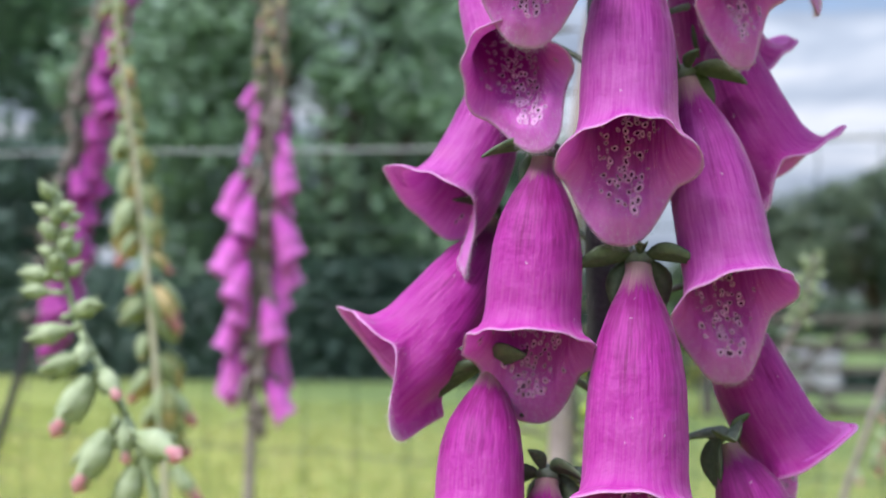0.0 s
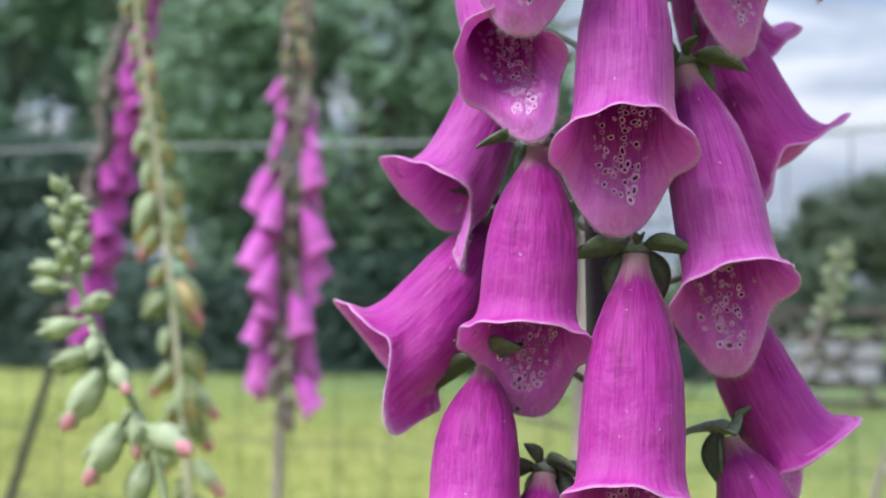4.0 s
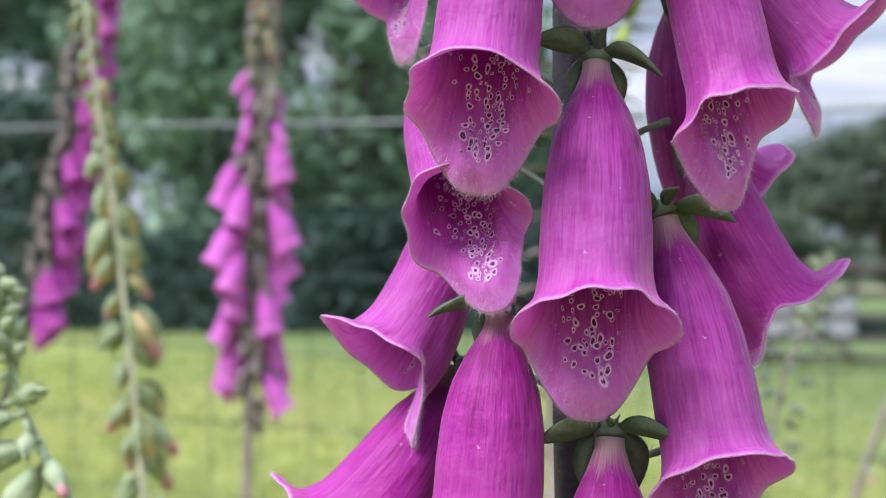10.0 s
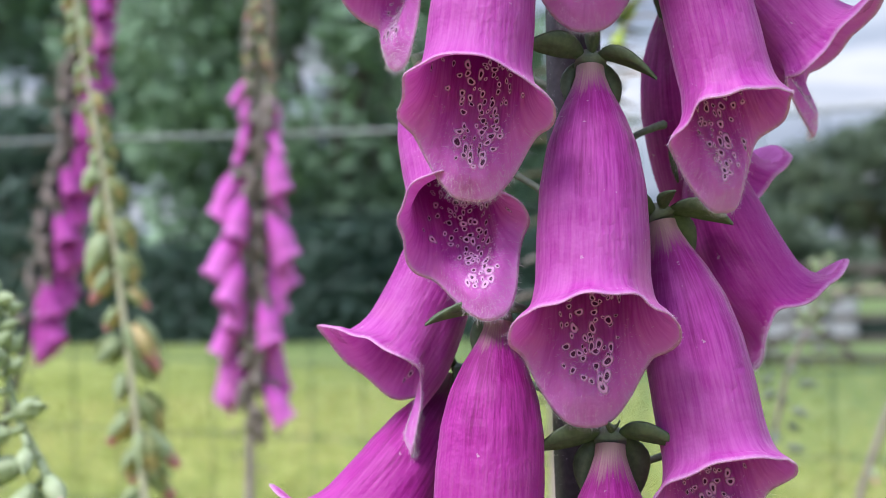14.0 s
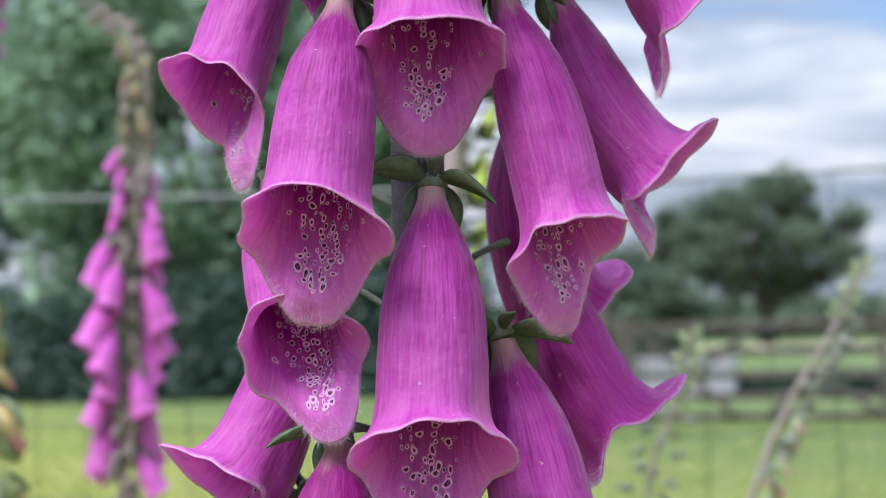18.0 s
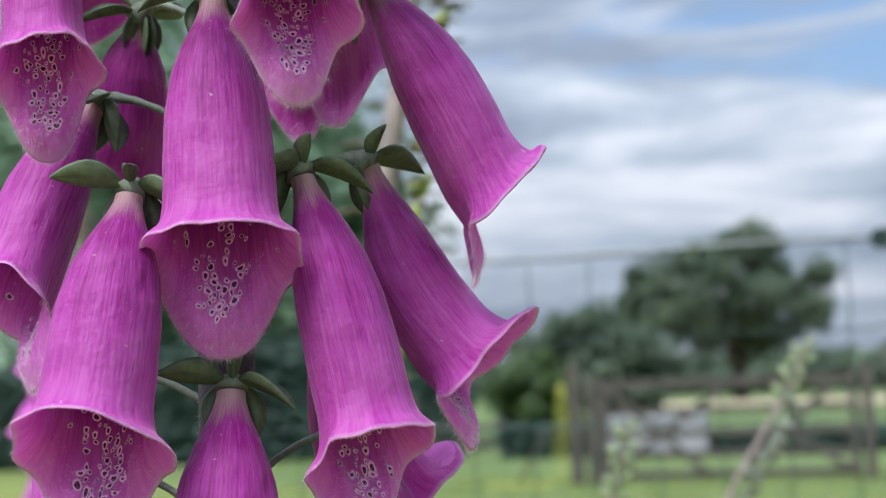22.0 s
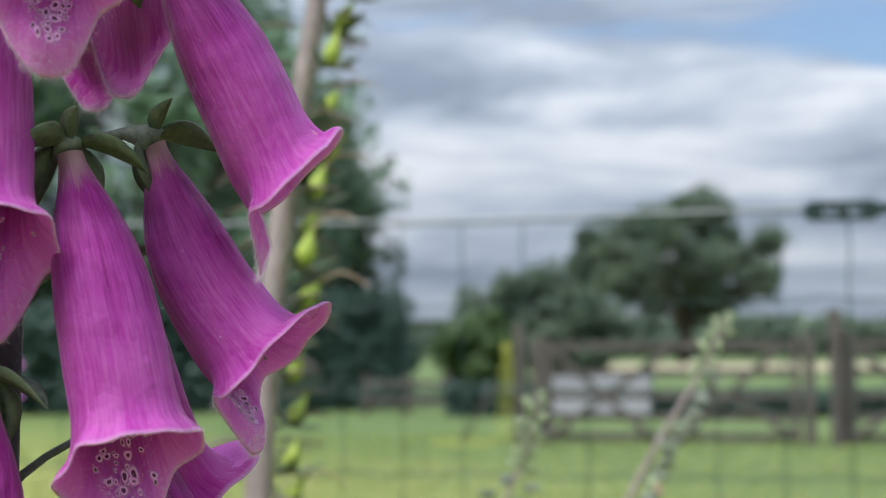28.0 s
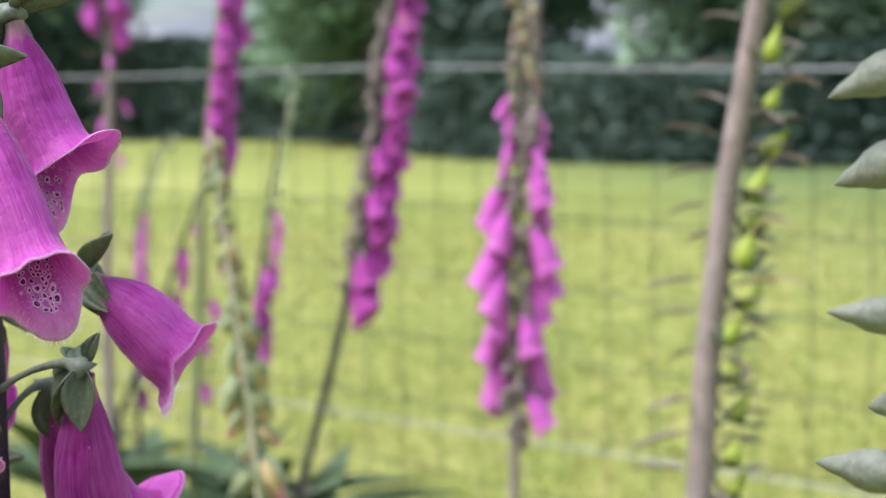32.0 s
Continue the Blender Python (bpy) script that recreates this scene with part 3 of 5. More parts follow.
def stem_down(count, seed):
    """Short pale hairs all over the stem."""
    rs = np.random.RandomState(seed)
    z, w = rs.uniform(0.92, 1.30, count), rs.uniform(0, 2 * np.pi, count)
    rad = STEM_R * (1.35 - 0.3 * z) * 0.98
    n = np.stack([np.cos(w), np.sin(w), 0 * w], 1)
    p = n * rad[:, None] + np.stack([0.0008 * np.sin(z * 23), 0 * z, z], 1)
    d = n + rs.normal(0, 0.35, (count, 3))
    d /= np.linalg.norm(d, axis=1)[:, None]
    a = np.cross(d, rs.normal(0, 1, (count, 3)))
    a /= np.linalg.norm(a, axis=1)[:, None]
    c, wide = np.cross(d, a), 0.000011
    ln = rs.uniform(0.0003, 0.0008, count)[:, None]
    V = np.stack([p + wide * a, p + wide * (-0.5 * a + 0.866 * c), p + wide * (-0.5 * a - 0.866 * c), p + d * ln], 1)
    b = 4 * np.arange(count)[:, None]
    Fc = np.concatenate([b + np.array([[0, 1, 3]]), b + np.array([[1, 2, 3]]), b + np.array([[2, 0, 3]])])
    return mesh("hairs", V.reshape(-1, 3).tolist(), Fc.tolist(), "hair", smooth=False)


tagged(piece("hairs", stem_down(9000, 5), main_plant, label="short pale hairs on the stem"), kind="stuff")
SEPALS = [leaf_mesh("sepal", 0.0102, 0.0090, "sepal", droop=d, cup=c) for d, c in ((0.10, 0.3), (0.3, 0.2), (-0.1, 0.4), (0.45, 0.25))]
flower_seed = itertools.count(1)


def flower(base, mouth, width, ventral, horn=0.12, lip=0.265, flare=1.0, spots=112, hairs=5200, sepals=5, bare=(), skin="petal"):
    """One open bell of the main spike, from its neck to the middle of its mouth; ventral: towards its lower lip."""
    seed = next(flower_seed)
    rng = random.Random(seed)
    b, m = Vector(base), Vector(mouth)
    axis_pt = Vector((STEM_X, STEM_Y, m.z))
    v = Vector(ventral) if ventral else (axis_pt - m) + Vector((0, 0, -0.01))
    frame_m = frame_from(b, m, v)
    bell = Bell((m - b).length, width, seed, lip, flare, bend=-0.14 if horn > 0.2 else 0.05, horn=horn, tongue=0.70 if horn > 0.2 else 0.86)
    shift = Matrix.Translation((-STEM_X, -STEM_Y, 0))
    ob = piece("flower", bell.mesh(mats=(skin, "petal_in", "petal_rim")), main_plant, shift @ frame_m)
    if spots:
        tagged(piece("speckling", bell.spots(spots, rng), ob, label="pale rings with dark hearts"), kind="stuff")
    if hairs:
        tagged(piece("hairs", bell.hairs(hairs, seed), ob, label="fine white hairs"), kind="stuff")
    for k in range(sepals if horn < 0.2 else min(sepals, 4)):
        if k in bare:
            continue
        # the uppermost sepal is narrow and stands up, two spread sideways, two hang along the neck
        a = 2 * math.pi * (k + rng.uniform(-0.12, 0.12)) / 5 - math.pi / 2
        tilt = (38, -10, -64, -64, -10)[k] + rng.uniform(-12, 12)
        out = pose(0, 0, 0.0015, 0, 0, math.degrees(a) - 90) @ pose(0, bell.R * 0.14, 0, tilt)
        if k == 0:
            out = out @ Matrix.Diagonal((0.42, 0.55, 0.8, 1))
        piece("sepal", SEPALS[rng.randrange(4)], ob, out)
    neck = b + frame_m.to_3x3() @ Vector((0, 0, 0.0004))
    root = Vector((STEM_X, STEM_Y, b.z - 0.008 + rng.uniform(-0.002, 0.002)))
    inward = (root - b).normalized()
    root = root - inward * 0.002
    inv = frame_m.inverted()
    pts = [inv @ p for p in bezier(root, root - inward * 0.005 + Vector((0, 0, 0.005)), neck + frame_m.to_3x3() @ Vector((0, 0, 0.0045)), neck, 7)]
    V, Fc = tube(pts, [0.0009, 0.0007, 0.0006, 0.0006, 0.0007, 0.0010, 0.0018, 0.0027], 8)
    piece("pedicel", mesh("pedicel", V, Fc, "pedicel"), ob)
    return ob


flower((-0.0015, 0.1276, 1.0600), (0.0012, 0.1150, 1.0183), 0.0229, (-0.34, 0.89, -0.29), lip=0.249, horn=0.07)
flower((-0.0128, 0.1179, 1.0893), (-0.0136, 0.1064, 1.0516), 0.0214, (-0.21, 0.94, -0.28), lip=0.249, horn=0.13)
flower((-0.0333, 0.1374, 1.0637), (-0.0191, 0.1158, 1.0343), 0.0185, (0.15, 0.83, -0.54), lip=0.281, horn=0.14, sepals=0)
flower((-0.0301, 0.1426, 1.0461), (-0.0372, 0.1263, 1.0119), 0.0209, (0.90, 0.28, -0.32), lip=0.292, horn=0.22)
flower((-0.0298, 0.1406, 1.0101), (-0.0447, 0.1208, 0.9824), 0.0245, (0.91, -0.35, -0.24), lip=0.319, horn=0.38, skin='petal_deep')
flower((-0.0158, 0.1224, 1.0207), (-0.0164, 0.1159, 0.9852), 0.0226, (-0.22, 0.96, -0.17), lip=0.280, horn=0.12, bare=(0, 1, 2), skin='petal_deep')
flower((0.0074, 0.1362, 1.0359), (0.0172, 0.1302, 0.9940), 0.0223, (-0.49, 0.84, -0.23), lip=0.264, horn=0.09)
flower((0.0100, 0.1551, 1.0516), (0.0235, 0.1533, 1.0194), 0.0213, (-0.71, -0.66, -0.26), lip=0.149, horn=0.41, skin='petal_deep')
flower((0.0069, 0.1545, 1.0774), (0.0115, 0.1638, 1.0408), 0.0225, (-0.67, -0.69, -0.26), lip=0.300, horn=0.37, skin='petal_deep')
flower((0.0093, 0.1315, 1.0923), (0.0207, 0.1284, 1.0496), 0.0195, (-0.74, 0.63, -0.24), lip=0.234, horn=-0.01)
flower((0.0158, 0.1450, 1.0950), (0.0327, 0.1490, 1.0616), 0.0197, (-0.89, 0.12, -0.44), lip=0.235, horn=0.25)
flower((0.0193, 0.1371, 1.1233), (0.0366, 0.1439, 1.0869), 0.0201, (-0.86, -0.24, -0.45), lip=0.203, horn=0.17)
flower((-0.0042, 0.1301, 1.1208), (0.0016, 0.1181, 1.0782), 0.0225, (-0.41, 0.86, -0.30), lip=0.234, horn=-0.01)
flower((-0.0285, 0.1363, 1.1073), (-0.0353, 0.1212, 1.0743), 0.0200, (0.67, 0.62, -0.42), lip=0.275, horn=0.13)
flower((0.0078, 0.1228, 1.1442), (0.0166, 0.1126, 1.1119), 0.0171, (-0.57, 0.73, -0.38), lip=0.262, horn=-0.01)
flower((0.0176, 0.1228, 1.1717), (0.0256, 0.1134, 1.1427), 0.0140, (-0.55, 0.74, -0.39), lip=0.252, horn=-0.00)
flower((0.0190, 0.1233, 1.1984), (0.0383, 0.1221, 1.1687), 0.0132, (-0.66, 0.60, -0.45), lip=0.183, horn=0.01)
flower((0.0019, 0.1576, 1.1639), (0.0173, 0.1655, 1.1485), 0.0184, (-0.05, -0.87, -0.49), lip=0.151, horn=0.10)
flower((0.0033, 0.1176, 1.1856), (-0.0014, 0.1246, 1.1562), 0.0122, (-0.72, 0.64, 0.27), lip=0.232, horn=0.07)
flower((0.0142, 0.1465, 1.1495), (0.0097, 0.1556, 1.1145), 0.0176, (-0.07, -0.97, -0.24), lip=0.248, horn=0.34)
flower((0.0131, 0.1417, 0.9969), (0.0260, 0.1537, 0.9649), 0.0210, (-0.81, 0.57, -0.12), lip=0.254, horn=0.35, skin='petal_deep')
flower((0.0007, 0.1262, 1.0014), (0.0027, 0.1122, 0.9564), 0.0241, (-0.28, 0.91, -0.30), lip=0.265, horn=0.11, skin='petal_deep')
flower((-0.0255, 0.1221, 0.9821), (-0.0241, 0.112, 0.9531), 0.0220, None, lip=0.265, horn=0.12, skin='petal_deep')
flower((-0.0284, 0.1186, 1.1458), (-0.0244, 0.1140, 1.1081), 0.0159, (-0.49, 0.86, -0.16), lip=0.295, horn=0.06)
flower((-0.0395, 0.1354, 1.15), (-0.0463, 0.1353, 1.1287), 0.0210, None, lip=0.300, horn=0.38)
flower((-0.0261, 0.1482, 1.1244), (-0.0313, 0.1528, 1.1012), 0.0184, None, lip=0.265, horn=0.12, skin='petal_deep')
flower((-0.0023, 0.1517, 1.1436), (0.0009, 0.1633, 1.1157), 0.0210, None, lip=0.300, horn=0.38, skin='petal_deep')
flower((0.0109, 0.138, 1.2081), (0.0179, 0.142, 1.1835), 0.0165, None, lip=0.300, horn=0.38)
flower((0.0133, 0.1429, 0.9691), (0.022, 0.1418, 0.9414), 0.0225, None, lip=0.265, horn=0.12, skin='petal_deep')
flower((-0.0155, 0.1237, 0.9628), (-0.0127, 0.1098, 0.9333), 0.0225, None, lip=0.265, horn=0.12, skin='petal_deep')
flower((-0.0046, 0.1161, 1.1647), (-0.0005, 0.1032, 1.1353), 0.0180, (0.09, 0.92, -0.39), lip=0.212, horn=0.12)
flower((-0.0218, 0.1499, 1.1571), (-0.0425, 0.1591, 1.1354), 0.0188, (0.47, -0.55, -0.69), lip=0.257, horn=0.12, skin='petal_deep')

# ---------------------------------------------------------------- ground
def ground():
    rs = [0.0, 1.5, 3, 5, 8, 12, 18, 26, 40, 70, 120, 250, 600, 2000, 4500]
    V, Fc, n = [(0, 0, 0)], [], 48
    for r in rs[1:]:
        for k in range(n):
            w = 2 * math.pi * k / n
            x, y = r * math.cos(w), r * math.sin(w)
            V.append((x, y, 0.05 * noise.noise(Vector((x * 0.15, y * 0.15, 0))) * min(1, r / 10) + max(0, r - 60) * 0.004))
    for k in range(n):
        Fc.append((0, 1 + k, 1 + (k + 1) % n))
    for i in range(len(rs) - 2):
        for k in range(n):
            a, b = 1 + i * n + k, 1 + i * n + (k + 1) % n
            Fc.append((a, a + n, b + n, b))
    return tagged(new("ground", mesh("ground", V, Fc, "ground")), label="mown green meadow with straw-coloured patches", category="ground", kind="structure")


ground()


def grass(name, mat, count, seed, tall, reach, label):
    """Loose blades all round the plants, thinning out with distance."""
    rs = np.random.RandomState(seed)
    d = reach * rs.rand(count)
    w = rs.uniform(0, 2 * math.pi, count)
    x, y = -0.4 + d * np.cos(w), 1.4 + d * np.sin(w)
    wide = 0.0022 * (1 + d * 0.16)
    h, lean = tall * rs.uniform(0.4, 1.2, count), tall * rs.uniform(0.3, 1.3, count)
    a = rs.uniform(0, 2 * math.pi, count)
    dx, dy = np.cos(a), np.sin(a)
    V = np.empty((count, 4, 3))
    V[:, 0] = np.stack([x - dy * wide, y + dx * wide, 0 * x], 1)
    V[:, 1] = np.stack([x + dy * wide, y - dx * wide, 0 * x], 1)
    V[:, 2] = np.stack([x + dx * lean * 0.4 + dy * wide * 0.7, y + dy * lean * 0.4 - dx * wide * 0.7, h * 0.6], 1)
    V[:, 3] = np.stack([x + dx * lean, y + dy * lean, h], 1)
    b = 4 * np.arange(count)[:, None]
    Fc = np.concatenate([b + np.array([[0, 1, 2]]), b + np.array([[0, 2, 3]])]).tolist()
    return tagged(new(name, mesh(name, V.reshape(-1, 3).tolist(), Fc, mat, smooth=False)), label=label, category="grass", kind="stuff")


grass("grass", "grass", 210000, 3, 0.05, 16, "short mown green grass blades of the meadow")
grass("dry_grass", "straw", 120000, 4, 0.035, 12, "cut straw-coloured grass lying on the meadow")

# ---------------------------------------------------------------- wire fence
FENCE_Y, FENCE_TOP, CELL_W, CELL_H = 1.70, 1.218, 0.0772, 0.104


def fence():
    f = thing("wire_fence", (0, FENCE_Y, 0), label="green coated wire mesh fence with galvanised line wires", category="fence")
    rng = random.Random(8)
    x0, x1 = -3.2, 1.6

    def sag(x):
        return 0.012 * noise.noise(Vector((x * 1.2, 3, 0))) + max(0.0, -0.35 - x) * 0.016

    def line(z, r, mat, name, kink=0.0015):
        pts = [(x0 + 0.0193 * i, kink * noise.noise(Vector((i * 0.7, z * 9, 0))), z + sag(x0 + 0.0193 * i) + kink * 2 * noise.noise(Vector((i * 0.55, z * 7, 5))))
               for i in range(int((x1 - x0) / 0.0193))]
        V, Fc = tube(pts, r, 5)
        piece(name, mesh(name, V, Fc, mat), f)

    line(FENCE_TOP, 0.0013, "wire", "horizontal_wire")
    pts = [(x0 + 0.1 * i, -0.003, FENCE_TOP + 0.004 + sag(x0 + 0.1 * i)) for i in range(int((x1 - x0) / 0.1) + 1)]
    V, Fc = tube(pts, 0.0015, 6)
    piece("line_wire", mesh("line_wire", V, Fc, "galv"), f, label="galvanised line wire")
    pts = [(x0 + 0.1 * i, -0.004, 0.700 + 0.012 * (x0 + 0.1 * i)) for i in range(int((x1 - x0) / 0.1) + 1)]
    V, Fc = tube(pts, 0.0015, 6)
    piece("line_wire", mesh("line_wire", V, Fc, "galv"), f, label="galvanised line wire")
    for r in range(1, 12):
        line(FENCE_TOP - CELL_H * r, 0.0011, "wire", "horizontal_wire", 0.003)
    i0, i1 = int(x0 / CELL_W), int(x1 / CELL_W)
    for i in range(i0, i1):
        x = -0.283 + CELL_W * i
        if x < x0 or x > x1 - 0.03:
            continue
        pts = [(x + 0.0035 * noise.noise(Vector((i * 3.1, k * 0.6, 0))), 0.0015, FENCE_TOP + sag(x) - 0.026 * k) for k in range(47)]
        V, Fc = tube(pts, 0.0010, 5)
        piece("vertical_wire", mesh("vertical_wire", V, Fc, "wire"), f)
    return f


fence()


def tensioner():
    t = thing("wire_tensioner", (0.138, FENCE_Y - 0.006, FENCE_TOP), label="dark green wire tensioner on the top fence wire", category="tensioner")
    bm = bmesh.new()
    for z in (-0.0085, 0.0085):
        r = bmesh.ops.create_cube(bm, size=1)
        bmesh.ops.transform(bm, matrix=Matrix.Translation((0.036, 0, z)) @ Matrix.Diagonal((0.07, 0.016, 0.0055, 1)), verts=r["verts"])
    for x in (0.003, 0.068):
        r = bmesh.ops.create_cone(bm, cap_ends=True, segments=16, radius1=0.0115, radius2=0.0115, depth=0.016)
        bmesh.ops.transform(bm, matrix=pose(x, 0, 0, 90) , verts=r["verts"])
    bmesh.ops.bevel(bm, geom=bm.edges[:], offset=0.0012, segments=1, affect="EDGES")
    me = bpy.data.meshes.new("body")
    bm.to_mesh(me)
    bm.free()
    me.materials.append(M["black"])
    piece("body", me, t)
    V, Fc = tube([(0.036, -0.012, 0), (0.036, 0.012, 0)], 0.006, 12)
    piece("spool", mesh("spool", V, Fc, "black"), t)
    V, Fc = tube([(0.07, 0, 0), (0.10, -0.002, 0.004), (0.15, -0.002, 0.006)], [0.007, 0.006, 0.005], 10)
    piece("handle", mesh("handle", V, Fc, "black"), t)


tensioner()


# ---------------------------------------------------------------- other foxgloves
def small_bell(seed, mats=("petal_far", "petal_far")):
    return Bell(0.034, 0.0225, seed, 0.16, 0.25).mesh(16, 10, True, mats, 0.0006)


FAR_BELLS = [small_bell(s) for s in (101, 102, 103)]
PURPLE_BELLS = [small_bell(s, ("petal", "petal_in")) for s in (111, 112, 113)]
PINK_BUDS = [Bell(0.024, 0.010, s, 0.05, 0.2).mesh(12, 8, False, ("petal_far",)) for s in (121, 122)]


def bud_mesh(name, length, width, mat, seed, point=0.25, tip=None, turn_at=4, rs=None):
    V, Fc, n = [], [], 10
    rs = rs or (0.15, 0.62, 0.95, 1.0, 0.86, 0.55, point, 0.03)
    for i, r in enumerate(rs):
        for k in range(n):
            w = 2 * math.pi * k / n
            q = r * width / 2 * (1 + 0.08 * math.cos(5 * w + seed))
            V.append((q * math.cos(w), q * math.sin(w), -length * i / (len(rs) - 1)))
    for i in range(len(rs) - 1):
        for k in range(n):
            q = (k + 1) % n
            Fc.append((i * n + k, (i + 1) * n + k, (i + 1) * n + q, i * n + q))
    slots = [1 if tip and f // n >= turn_at + (f % 3 == 0) else 0 for f in range(len(Fc))]
    return mesh(name, V, Fc, [mat, tip] if tip else mat, slots=slots)


BUDS = [bud_mesh("bud", 0.013, 0.0075, "bud", 1), bud_mesh("bud", 0.011, 0.0065, "bud", 2)]
SALMON_BUDS = [bud_mesh("bud", 0.016, 0.0064, "bud", 3, 0.62, "petal_pink", 4), bud_mesh("bud", 0.0175, 0.0068, "bud", 4, 0.66, "petal_pink", 4)]
POD_SHAPE = (0.30, 0.86, 1.0, 0.90, 0.66, 0.40, 0.18, 0.04)
PODS = [bud_mesh("pod", 0.021, 0.0098, "pod", 5, rs=POD_SHAPE), bud_mesh("pod", 0.018, 0.0088, "pod", 6, rs=POD_SHAPE)]
RIPE = [bud_mesh("bud", 0.016, 0.0085, "olive", 8, 0.4, "ripe", 3), bud_mesh("bud", 0.013, 0.0078, "olive", 9, 0.4, "ripe", 5), bud_mesh("bud", 0.018, 0.008, "ripe", 10, 0.5, "petal_pink", 4)]
DUSKY = [bud_mesh("bud", 0.014, 0.0058, "dusk", 13, 0.35)]
DRY = [bud_mesh("dry_calyx", 0.014, 0.009, "brown", 7, 0.5)]
FAR_SEPAL = leaf_mesh("sepal", 0.015, 0.008, "sepal", droop=0.2, n=4, m=1)
FAR_SEPAL_DRY = leaf_mesh("bract", 0.022, 0.006, "brown", droop=0.25, n=4, m=1)
FAR_SEPAL_GREEN = leaf_mesh("sepal", 0.013, 0.007, "bud", droop=0.2, n=4, m=1)


